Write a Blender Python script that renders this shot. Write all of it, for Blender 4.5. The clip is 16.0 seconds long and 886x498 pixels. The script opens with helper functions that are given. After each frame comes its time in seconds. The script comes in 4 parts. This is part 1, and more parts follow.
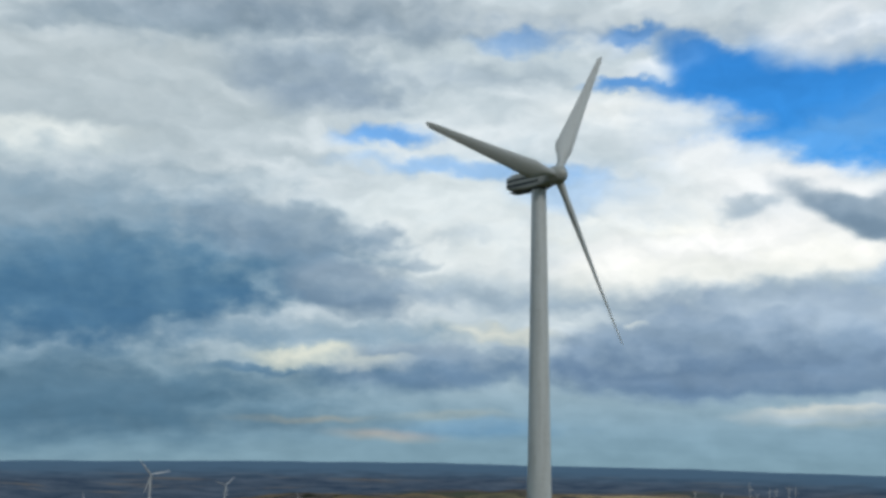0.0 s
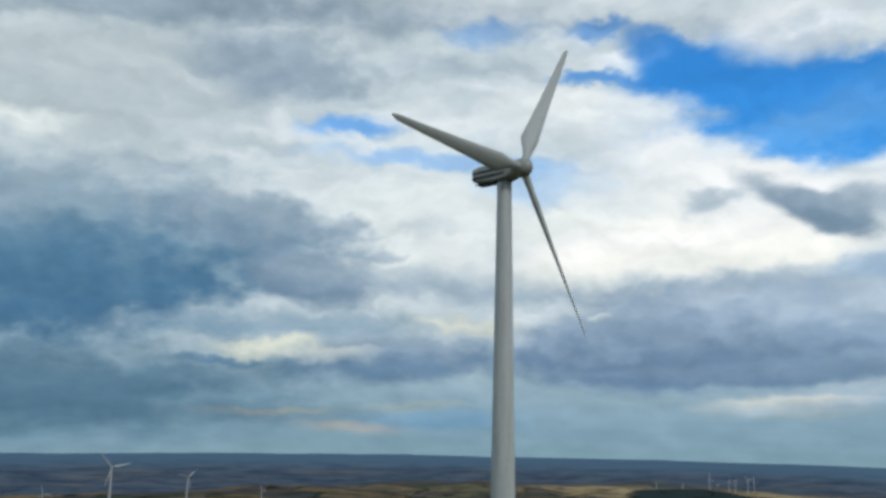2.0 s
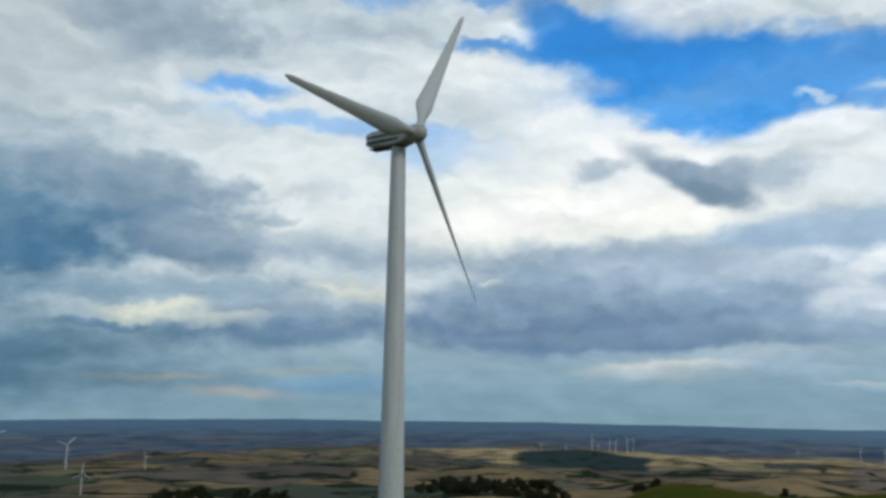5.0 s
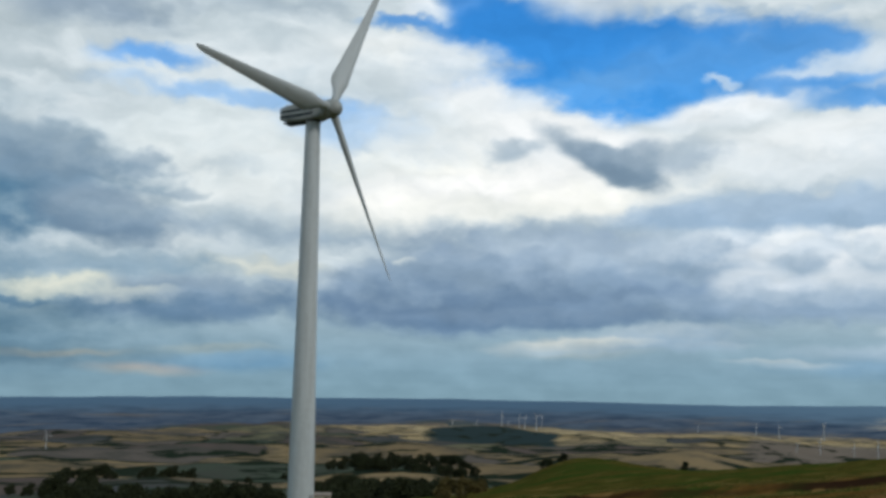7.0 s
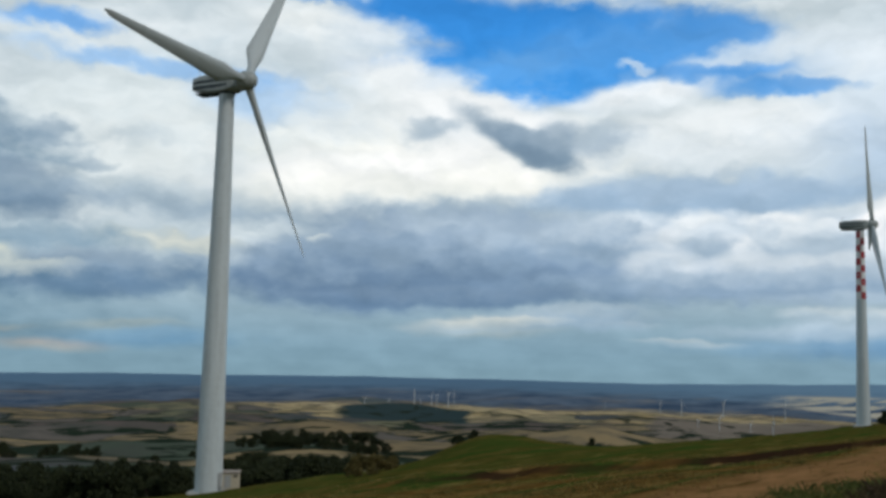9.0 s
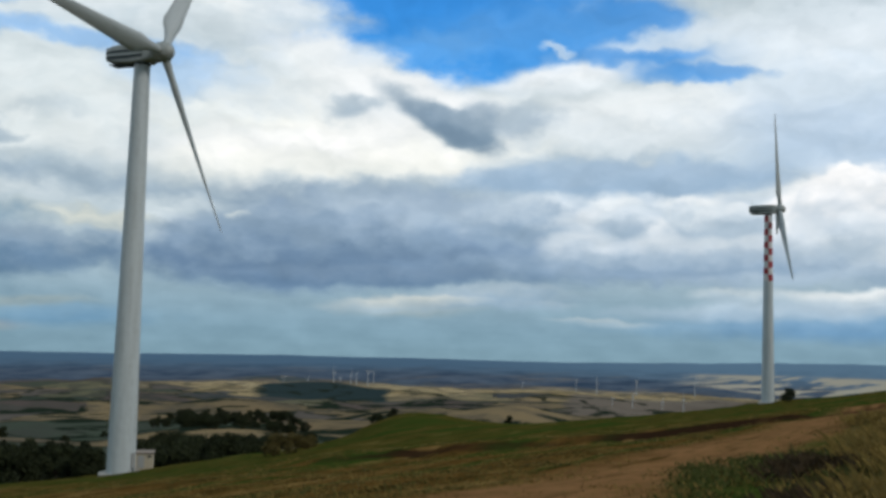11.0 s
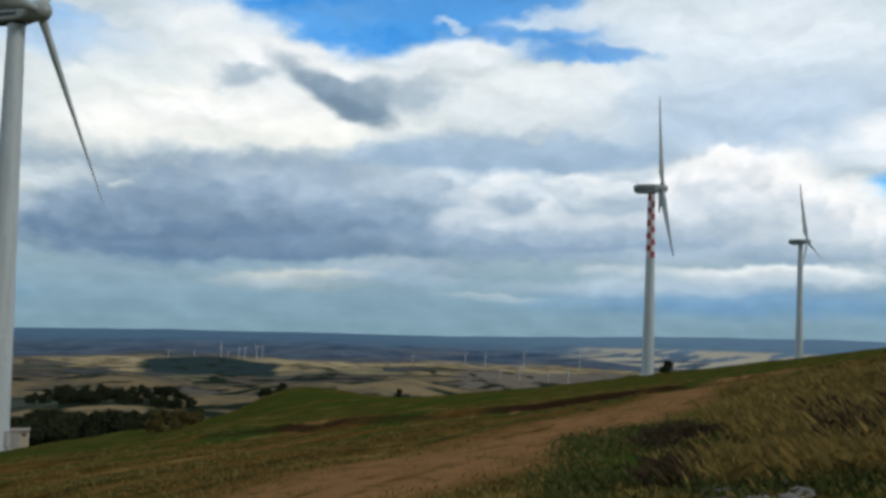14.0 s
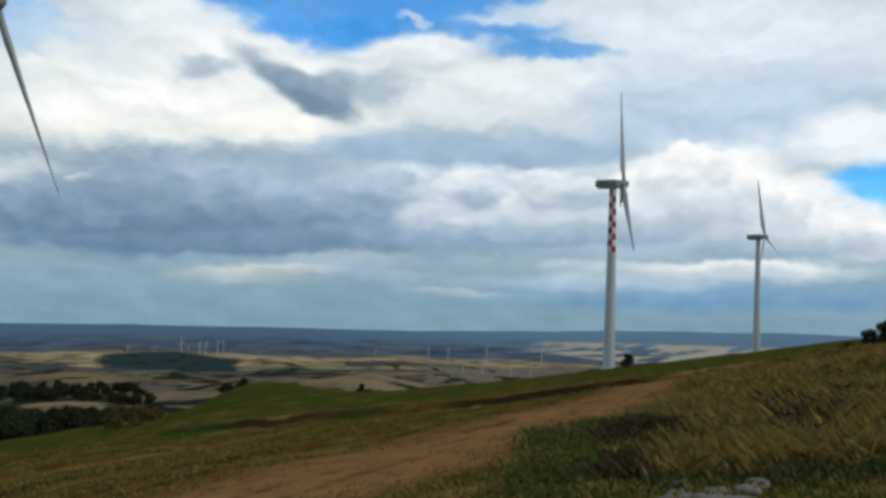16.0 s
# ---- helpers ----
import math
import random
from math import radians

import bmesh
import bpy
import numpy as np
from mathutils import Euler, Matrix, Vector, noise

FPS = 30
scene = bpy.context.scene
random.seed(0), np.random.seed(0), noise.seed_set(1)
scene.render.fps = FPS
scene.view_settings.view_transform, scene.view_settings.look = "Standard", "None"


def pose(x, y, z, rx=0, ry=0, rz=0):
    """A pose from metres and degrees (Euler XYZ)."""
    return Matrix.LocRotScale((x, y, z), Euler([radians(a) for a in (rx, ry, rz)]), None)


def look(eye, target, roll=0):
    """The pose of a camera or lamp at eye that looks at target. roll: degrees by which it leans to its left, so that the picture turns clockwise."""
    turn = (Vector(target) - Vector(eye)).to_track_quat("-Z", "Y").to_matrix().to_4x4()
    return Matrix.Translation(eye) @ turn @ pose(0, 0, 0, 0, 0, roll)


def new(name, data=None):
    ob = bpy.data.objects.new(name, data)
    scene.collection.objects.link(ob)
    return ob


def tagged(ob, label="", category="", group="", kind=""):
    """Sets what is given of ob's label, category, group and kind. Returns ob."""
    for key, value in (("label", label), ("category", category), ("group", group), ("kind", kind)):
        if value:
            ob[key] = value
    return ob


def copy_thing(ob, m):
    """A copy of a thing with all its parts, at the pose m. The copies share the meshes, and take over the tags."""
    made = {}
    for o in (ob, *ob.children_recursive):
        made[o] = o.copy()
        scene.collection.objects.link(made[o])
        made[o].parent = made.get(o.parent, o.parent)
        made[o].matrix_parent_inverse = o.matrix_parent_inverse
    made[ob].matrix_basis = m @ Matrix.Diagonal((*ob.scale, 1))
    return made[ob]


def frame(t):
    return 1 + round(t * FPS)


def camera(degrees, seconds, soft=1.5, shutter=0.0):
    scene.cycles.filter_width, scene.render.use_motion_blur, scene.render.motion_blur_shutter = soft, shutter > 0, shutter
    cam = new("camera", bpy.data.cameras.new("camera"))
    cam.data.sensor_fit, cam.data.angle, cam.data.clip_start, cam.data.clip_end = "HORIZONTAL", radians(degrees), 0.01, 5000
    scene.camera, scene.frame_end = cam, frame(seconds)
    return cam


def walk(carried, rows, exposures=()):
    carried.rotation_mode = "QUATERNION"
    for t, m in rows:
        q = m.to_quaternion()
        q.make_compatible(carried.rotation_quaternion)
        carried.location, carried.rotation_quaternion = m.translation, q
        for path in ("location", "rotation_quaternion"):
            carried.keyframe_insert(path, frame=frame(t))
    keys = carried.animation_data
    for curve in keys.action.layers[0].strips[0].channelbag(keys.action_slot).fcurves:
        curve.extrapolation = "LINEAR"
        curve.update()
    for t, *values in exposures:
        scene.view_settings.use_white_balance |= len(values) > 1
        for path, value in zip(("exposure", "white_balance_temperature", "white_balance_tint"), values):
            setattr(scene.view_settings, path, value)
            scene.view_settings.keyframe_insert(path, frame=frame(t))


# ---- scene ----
cam = camera(52.15, 16.0, soft=3.3)
EYE = 1.6
ARM = 0.35  # held in front of the turning body
ROWS = [  # seconds, tilt, lean, turn
    (0.0, 100.57, -1.03, -0.30),
    (0.5, 100.53, -1.06, -0.66),
    (1.0, 100.45, -1.10, -1.17),
    (1.5, 100.29, -0.96, -1.80),
    (2.0, 100.09, -0.96, -2.51),
    (2.5, 99.81, -0.92, -3.37),
    (3.0, 99.52, -0.91, -4.34),
    (3.5, 99.14, -0.87, -5.37),
    (6.0, 97.33, -0.80, -12.10),
    (6.5, 97.01, -0.83, -13.39),
    (7.0, 96.66, -0.92, -14.82),
    (7.5, 96.34, -1.00, -16.14),
    (8.0, 96.01, -1.11, -17.54),
    (8.5, 95.70, -1.21, -18.83),
    (9.0, 95.37, -1.35, -20.25),
    (11.5, 93.88, -1.66, -26.49),
    (12.0, 93.59, -1.72, -27.74),
    (12.5, 93.35, -1.75, -28.96),
    (13.0, 93.12, -1.78, -30.15),
    (13.5, 92.93, -1.82, -31.19),
    (14.0, 92.76, -1.87, -32.14),
    (14.5, 92.64, -1.85, -32.90),
    (15.0, 92.54, -1.86, -33.58),
    (15.5, 92.50, -1.86, -34.09),
    (16.0, 92.49, -1.84, -34.49),
]
walk(cam, [(t, pose(-ARM * math.sin(radians(turn)), ARM * math.cos(radians(turn)), EYE, tilt, lean, turn)) for t, tilt, lean, turn in ROWS])

# ---- world: daylight sky with a broken deck of clouds ----
SUN_AZ, SUN_EL = 150.0, 40.0


def lin(rgb):
    """Linear colour from 0..255 values."""
    return tuple((c / 255 / 12.92 if c <= 10 else ((c / 255 + 0.055) / 1.055) ** 2.4) for c in rgb) + (1.0,)


world = bpy.data.worlds.new("sky")
scene.world = world
world.use_nodes = True
wt = world.node_tree
wt.nodes.clear()


def wnode(kind, **values):
    n = wt.nodes.new(kind)
    for key, value in values.items():
        if key == "op":
            n.operation = value
        elif key == "mode":
            n.vector_type = value
    return n


def wmath(op, a, b=None, clamp=False):
    n = wnode("ShaderNodeMath", op=op)
    n.use_clamp = clamp
    for i, v in enumerate((a, b)):
        if v is None:
            continue
        if isinstance(v, (int, float)):
            n.inputs[i].default_value = v
        else:
            wt.links.new(v, n.inputs[i])
    return n.outputs[0]


def wvec(op, a, b):
    n = wnode("ShaderNodeVectorMath", op=op)
    for i, v in enumerate((a, b)):
        if isinstance(v, tuple):
            n.inputs[i].default_value = v
        else:
            wt.links.new(v, n.inputs[i])
    return n.outputs[0]


def wnoise(coords, scale, detail, rough, stretch=(1, 1, 1)):
    n = wnode("ShaderNodeTexNoise")
    n.inputs["Scale"].default_value, n.inputs["Detail"].default_value, n.inputs["Roughness"].default_value = scale, detail, rough
    wt.links.new(wvec("MULTIPLY", coords, stretch), n.inputs["Vector"])
    return n


def wmix(fac, a, b):
    n = wnode("ShaderNodeMix")
    n.data_type = "RGBA"
    for socket, v in ((n.inputs[0], fac), (n.inputs[6], a), (n.inputs[7], b)):
        if isinstance(v, (int, float, tuple)):
            socket.default_value = v
        else:
            wt.links.new(v, socket)
    return n.outputs[2]


def wrange(v, a, b, c=0.0, d=1.0, smooth=True):
    n = wnode("ShaderNodeMapRange")
    n.interpolation_type = "SMOOTHSTEP" if smooth else "LINEAR"
    wt.links.new(v, n.inputs[0])
    for i, x in enumerate((a, b, c, d)):
        n.inputs[i + 1].default_value = x
    return n.outputs[0]


way = wnode("ShaderNodeTexCoord").outputs["Generated"]
sep = wnode("ShaderNodeSeparateXYZ")
wt.links.new(way, sep.inputs[0])
az = wmath("MULTIPLY", wmath("ARCTAN2", sep.outputs[0], sep.outputs[1]), 57.2958)
el = wmath("MULTIPLY", wmath("ARCSINE", sep.outputs[2]), 57.2958)
comb = wnode("ShaderNodeCombineXYZ")
wt.links.new(az, comb.inputs[0]), wt.links.new(el, comb.inputs[1])
degrees_at = comb.outputs[0]

# billows bend the outlines of all clouds: large, small and fine
big = wnoise(degrees_at, 0.16, 2.0, 0.5, (1, 1.9, 1))
small = wnoise(degrees_at, 0.5, 6.0, 0.52, (1, 1.5, 1))
shift = wvec("MULTIPLY", wvec("SUBTRACT", big.outputs["Color"], (0.5, 0.5, 0.5)), (3.6, 1.7, 0))
shift = wvec("ADD", shift, wvec("MULTIPLY", wvec("SUBTRACT", small.outputs["Color"], (0.5, 0.5, 0.5)), (2.6, 2.0, 0)))
loose = wnode("ShaderNodeVectorMath", op="SCALE")  # near the horizon the clouds lie in flat layers
wt.links.new(shift, loose.inputs[0]), wt.links.new(wrange(el, -1.5, 4.0, 0.22, 1.0), loose.inputs["Scale"])
bent = wvec("ADD", degrees_at, loose.outputs[0])
crisp = wnode("ShaderNodeVectorMath", op="SCALE")  # heaped clouds keep their outlines
wt.links.new(loose.outputs[0], crisp.inputs[0])
crisp.inputs["Scale"].default_value = 0.5
firm = wnode("ShaderNodeVectorMath", op="SCALE")  # and towering ones still more
wt.links.new(loose.outputs[0], firm.inputs[0])
firm.inputs["Scale"].default_value = 0.22
firmly = wvec("ADD", degrees_at, firm.outputs[0])
heaped = wvec("ADD", degrees_at, crisp.outputs[0])
puff = wmath("SUBTRACT", small.outputs["Fac"], 0.5)
wisp = wmath("SUBTRACT", wnoise(bent, 0.3, 5.0, 0.52, (0.6, 1.9, 1)).outputs["Fac"], 0.5)
# light from above on the billows: the same folds, a little higher up, taken away
folds = wnoise(bent, 0.34, 5.0, 0.5, (0.8, 1.5, 1)).outputs["Fac"]
folds_up = wnoise(wvec("ADD", bent, (0.35, 0.75, 0)), 0.34, 5.0, 0.5, (0.8, 1.5, 1)).outputs["Fac"]
relief = wmath("SUBTRACT", folds, folds_up)
strata = wmath("SUBTRACT", wnoise(bent, 0.3, 4.0, 0.55, (0.28, 4.5, 1)).outputs["Fac"], 0.5)
strata = wmath("MULTIPLY", strata, wrange(el, 6.0, 1.0))
fluff = wmath("MULTIPLY", puff, 2.4)


def heads(scale):
    """Round heads of a heaped cloud: high in the middle of each, low in the creases."""
    n = wnode("ShaderNodeTexVoronoi")
    n.feature = "SMOOTH_F1"
    n.inputs["Scale"].default_value, n.inputs["Smoothness"].default_value = scale, 0.35
    wt.links.new(wvec("MULTIPLY", firmly, (1, 1.25, 1)), n.inputs["Vector"])
    return wmath("SUBTRACT", 0.42, n.outputs["Distance"])


lumps = wmath("ADD", heads(0.34), wmath("MULTIPLY", heads(0.9), 0.5))
edge_kinds = {}


def ragged_edge(soft):
    """How far an outline of that softness strays, made once for each of three kinds."""
    kind = 0.2 if soft < 0.3 else 0.4 if soft < 0.55 else 0.65
    if kind not in edge_kinds:
        edge_kinds[kind] = wmath("ADD", wmath("MULTIPLY", wisp, 1.3 * kind), wmath("MULTIPLY", puff, 0.55))
    return edge_kinds[kind]


def spot(a, e, w, h, turn, soft, opacity):
    """A soft, ragged oval of the sky, in degrees; returns its mask and its height within it."""
    m = wnode("ShaderNodeMapping", mode="TEXTURE")
    m.vector_type = "TEXTURE"
    chain = wnode("ShaderNodeVectorMath", op="MULTIPLY_ADD")  # keeps the clouds in order, one after another
    wt.links.new(picture, chain.inputs[0]), wt.links.new(firmly if soft < 0.24 else heaped if soft < 0.42 else bent, chain.inputs[2])
    chain.inputs[1].default_value = (1e-7, 1e-7, 0)
    wt.links.new(chain.outputs[0], m.inputs["Vector"])
    m.inputs["Location"].default_value = (a, e, 0)
    m.inputs["Rotation"].default_value = (0, 0, radians(turn))
    m.inputs["Scale"].default_value = (w, h, 1)
    n = wnode("ShaderNodeVectorMath", op="LENGTH")
    wt.links.new(m.outputs[0], n.inputs[0])
    edge = wmath("SUBTRACT", ragged_edge(soft), wmath("MULTIPLY", lumps, 0.45)) if soft < 0.24 else ragged_edge(soft)
    mask = wrange(wmath("ADD", n.outputs["Value"], edge), 1 + soft, 1 - soft, 0, opacity)
    s = wnode("ShaderNodeVectorMath", op="DOT_PRODUCT")
    wt.links.new(m.outputs[0], s.inputs[0])
    s.inputs[1].default_value = (0, 1, 0)
    return mask, s.outputs["Value"]


blue_sky = wnode("ShaderNodeTexSky")
blue_sky.sky_type, blue_sky.sun_disc = "NISHITA", False
blue_sky.sun_elevation, blue_sky.sun_rotation = radians(SUN_EL), radians(SUN_AZ)
blue_sky.altitude, blue_sky.dust_density, blue_sky.ozone_density = 900, 0.2, 3.0
clear = wvec("MULTIPLY", blue_sky.outputs[0], (0.058, 0.128, 0.174))

# the deck: pale blue-grey haze low down, light grey above
deck = wmix(wrange(el, -2.0, 8.0), lin((146, 166, 180)), lin((205, 212, 217)))
deck = wmix(wrange(el, -3.2, 0.2, 1, 0), deck, lin((145, 164, 175)))
deck = wmix(wmath("MULTIPLY", wrange(wisp, -0.15, 0.25, 0, 0.5), wrange(el, 1.0, 7.0)), deck, lin((232, 236, 238)))
# unseen overhead and behind, the deck is darkened to cut light on the land
unseen_dim = wmath("MAXIMUM", wrange(el, 27.0, 42.0), wrange(sep.outputs[1], 0.25, -0.35))
deck = wmix(unseen_dim, deck, lin((140, 146, 152)))
picture = deck


def gap(a, e, w, h, turn, soft, opacity):
    """A hole in the deck, through which the blue shows."""
    global picture
    picture = wmix(spot(a, e, w, h, turn, soft, opacity)[0], picture, clear)


def cloud(a, e, w, h, turn, top, base, soft, opacity):
    global picture
    mask, up = spot(a, e, w, h, turn, soft, opacity)
    lit = wmath("ADD", wmath("MULTIPLY", lumps, 0.9), wmath("MULTIPLY", puff, 1.3)) if soft < 0.24 else fluff
    shade = wrange(wmath("ADD", up, lit), -0.8, 0.8)
    picture = wmix(mask, picture, wmix(shade, lin(base), lin(top)))


gap(19.3, 19.2, 6.3, 3.5, 7, 0.35, 1.0)
gap(24.4, 17.7, 4.3, 3.1, -6, 0.35, 1.0)
gap(26.7, 17.5, 9.2, 3.0, 6, 0.35, 1.0)
gap(36.8, 17.5, 4.1, 2.2, -6, 0.4, 0.9)
gap(37.4, 16.1, 4.0, 1.0, -3, 0.5, 0.7)
gap(42.0, 15.7, 3.2, 1.3, -1, 0.5, 0.8)
gap(26.0, 16.6, 7.1, 1.8, 4, 0.4, 0.85)
gap(59.4, 6.4, 2.6, 1.5, 9, 0.3, 0.9)
gap(60.3, 7.8, 1.7, 1.0, -2, 0.4, 0.7)
cloud(-21.4, 19.2, 13.9, 4.9, 8, (198, 203, 206), (190, 196, 200), 0.5, 0.9)
cloud(-25.5, 15.5, 5.2, 1.0, 3, (232, 236, 234), (205, 212, 215), 0.5, 0.9)
cloud(-16.6, 23.8, 9.2, 1.3, 7, (165, 173, 184), (150, 160, 172), 0.6, 0.85)
cloud(-6.8, 24.9, 11.3, 1.8, -2, (172, 178, 186), (150, 158, 170), 0.6, 0.85)
cloud(-8.5, 21.0, 5.2, 2.0, -4, (165, 174, 186), (148, 158, 175), 0.5, 0.8)
cloud(2.4, 21.9, 6.0, 1.4, 0, (205, 212, 216), (180, 188, 198), 0.5, 0.7)
cloud(13.2, 24.1, 11.9, 1.1, -4, (205, 210, 214), (178, 186, 198), 0.5, 0.8)
cloud(24.4, 22.5, 4.1, 1.6, 2, (232, 236, 240), (205, 212, 222), 0.4, 0.95)
cloud(-0.4, 11.7, 7.3, 3.8, 6, (226, 232, 234), (232, 236, 236), 0.5, 0.95)
cloud(0.2, 16.9, 7.1, 1.4, 1, (232, 237, 240), (214, 222, 228), 0.5, 0.9)
cloud(12.3, 18.4, 6.1, 1.6, -3, (240, 243, 243), (220, 226, 230), 0.4, 0.9)
cloud(11.9, 12.4, 5.2, 2.4, -1, (230, 236, 240), (240, 243, 240), 0.5, 0.8)
cloud(21.9, 11.6, 8.8, 3.3, -3, (240, 243, 243), (250, 250, 243), 0.45, 0.98)
cloud(19.1, 15.2, 5.9, 1.5, -14, (244, 246, 246), (238, 241, 241), 0.4, 0.95)
cloud(15.6, 9.2, 6.4, 1.0, -1, (248, 248, 236), (222, 224, 218), 0.5, 0.95)
cloud(20.0, 13.0, 2.2, 0.9, 2, (168, 178, 192), (160, 172, 188), 0.6, 0.8)
cloud(-25.0, 10.5, 13.0, 3.6, 6, (156, 169, 182), (138, 157, 175), 0.5, 0.9)
cloud(-9.7, 10.6, 6.4, 2.3, -7, (160, 172, 186), (128, 147, 168), 0.5, 0.85)
cloud(-6.1, 8.1, 4.3, 1.6, -10, (150, 161, 178), (128, 142, 163), 0.4, 0.85)
cloud(-20.3, 6.9, 12.1, 3.2, 7, (106, 134, 158), (82, 114, 144), 0.5, 0.95)
cloud(-24.8, 8.2, 9.0, 2.3, 5, (112, 137, 160), (92, 121, 149), 0.5, 0.6)
cloud(-6.2, 8.0, 3.3, 1.6, -8, (158, 168, 182), (132, 145, 163), 0.36, 0.85)
cloud(-10.5, 11.5, 5.0, 1.6, -4, (160, 171, 184), (140, 153, 170), 0.4, 0.75)
cloud(-3.7, 11.2, 1.5, 0.6, 2, (175, 184, 196), (150, 162, 178), 0.5, 0.7)
cloud(-1.8, 9.6, 1.4, 0.5, 1, (178, 187, 198), (152, 164, 180), 0.5, 0.7)
cloud(1.1, 11.4, 2.2, 0.5, 1, (205, 212, 217), (190, 198, 206), 0.6, 0.6)
cloud(7.6, 7.9, 11.7, 1.1, 0, (178, 188, 198), (158, 170, 186), 0.6, 0.8)
cloud(21.9, 7.0, 10.2, 1.7, -2, (178, 188, 200), (150, 162, 182), 0.5, 0.9)
cloud(-8.3, 3.6, 3.3, 0.8, 2, (212, 216, 208), (190, 198, 196), 0.5, 0.9)
cloud(3.3, 5.3, 3.6, 0.6, -3, (222, 222, 212), (195, 200, 200), 0.6, 0.9)
cloud(-6.7, 5.1, 8.8, 0.8, 2, (150, 166, 182), (136, 156, 176), 0.6, 0.7)
cloud(-1.3, 3.1, 6.0, 1.4, 1, (156, 166, 182), (116, 133, 157), 0.4, 0.92)
cloud(16.7, 3.7, 10.7, 2.1, 0, (152, 162, 182), (116, 132, 160), 0.4, 0.92)
cloud(11.7, 5.1, 4.1, 1.0, 0, (172, 182, 196), (140, 153, 174), 0.5, 0.8)
cloud(12.6, 6.0, 0.6, 0.3, -0, (236, 238, 232), (220, 224, 222), 0.5, 0.9)
cloud(-11.4, 2.8, 3.4, 0.3, -1, (118, 140, 164), (104, 130, 158), 0.5, 0.8)
cloud(35.6, 8.9, 9.7, 1.1, 2, (182, 196, 214), (165, 182, 204), 0.5, 0.9)
cloud(52.2, 12.0, 10.8, 3.3, -2, (206, 217, 231), (192, 206, 224), 0.5, 0.92)
cloud(57.0, 9.1, 3.4, 0.9, -2, (240, 244, 247), (228, 234, 240), 0.5, 0.85)
cloud(52.1, 16.0, 10.8, 2.3, -3, (214, 222, 230), (222, 229, 236), 0.5, 0.92)
cloud(36.3, 6.3, 8.6, 2.1, 6, (216, 224, 234), (162, 175, 194), 0.35, 0.95)
cloud(40.6, 7.1, 2.2, 1.0, -1, (244, 247, 249), (205, 213, 222), 0.3, 0.9)
cloud(36.0, 7.0, 1.7, 0.8, -0, (240, 244, 247), (200, 209, 220), 0.35, 0.9)
cloud(30.9, 6.7, 2.4, 1.0, 0, (230, 236, 242), (185, 195, 210), 0.35, 0.9)
cloud(23.5, 5.5, 8.6, 2.0, 1, (176, 187, 204), (142, 156, 178), 0.45, 0.9)
cloud(14.9, 3.8, 6.4, 2.1, 2, (152, 166, 186), (122, 138, 163), 0.45, 0.9)
cloud(27.8, 3.5, 11.6, 1.6, 1, (160, 173, 193), (140, 155, 178), 0.5, 0.85)
cloud(-0.6, 3.2, 6.3, 1.1, 3, (160, 172, 188), (128, 145, 168), 0.5, 0.85)
cloud(39.3, 3.9, 7.0, 1.2, 0, (178, 190, 207), (160, 174, 195), 0.5, 0.85)
cloud(50.8, -0.0, 11.2, 0.8, 2, (146, 172, 200), (128, 158, 190), 0.6, 0.85)
cloud(46.3, 5.9, 4.1, 2.1, 1, (215, 222, 231), (178, 189, 205), 0.4, 0.9)
cloud(49.3, 6.7, 3.7, 2.8, 0, (250, 251, 251), (205, 211, 219), 0.25, 0.97)
cloud(52.0, 7.0, 3.1, 2.4, -0, (252, 253, 253), (215, 220, 226), 0.25, 0.97)
cloud(55.5, 5.0, 3.4, 2.4, -0, (252, 253, 253), (222, 227, 232), 0.25, 0.97)
cloud(59.5, 4.0, 3.2, 1.6, 0, (246, 248, 249), (212, 219, 226), 0.3, 0.95)
cloud(52.0, 4.1, 4.9, 1.2, 1, (222, 227, 232), (184, 194, 208), 0.5, 0.9)
cloud(46.7, 3.5, 6.1, 1.2, 1, (196, 205, 217), (176, 188, 204), 0.5, 0.85)
cloud(52.4, 1.6, 6.1, 0.7, 1, (236, 239, 240), (208, 216, 224), 0.5, 0.9)
cloud(45.7, 0.7, 7.6, 0.5, 2, (198, 209, 222), (180, 194, 210), 0.6, 0.8)
cloud(38.4, 12.3, 8.2, 1.9, 1, (242, 245, 246), (228, 233, 237), 0.5, 0.9)
cloud(32.5, 14.9, 4.7, 0.9, 6, (246, 248, 249), (232, 237, 241), 0.4, 0.9)
cloud(32.4, 16.5, 1.1, 0.3, 2, (238, 242, 246), (225, 232, 240), 0.5, 0.7)
cloud(38.9, 16.9, 4.0, 0.8, 8, (228, 234, 240), (210, 219, 229), 0.5, 0.8)
cloud(23.3, 12.9, 5.9, 2.0, -11, (246, 248, 249), (238, 241, 243), 0.4, 0.92)
cloud(29.0, 11.3, 2.1, 1.0, 3, (180, 190, 202), (176, 187, 200), 0.6, 0.5)
cloud(17.3, 10.0, 10.9, 1.8, 5, (248, 249, 248), (244, 245, 240), 0.5, 0.92)
cloud(-16.5, -0.4, 13.6, 0.7, 1, (150, 163, 170), (140, 155, 165), 0.6, 0.7)
cloud(-8.9, -0.2, 3.4, 0.2, 1, (196, 188, 172), (190, 182, 168), 0.7, 0.8)
cloud(-2.9, -1.1, 2.8, 0.3, -2, (206, 184, 166), (190, 180, 168), 0.8, 0.6)
cloud(2.7, -0.6, 4.9, 0.6, 1, (132, 158, 182), (122, 152, 180), 0.6, 0.7)
cloud(0.6, 0.2, 2.8, 0.3, 1, (178, 183, 180), (165, 174, 176), 0.7, 0.7)
cloud(23.1, 0.3, 3.6, 0.4, 1, (190, 192, 180), (168, 176, 178), 0.7, 0.8)
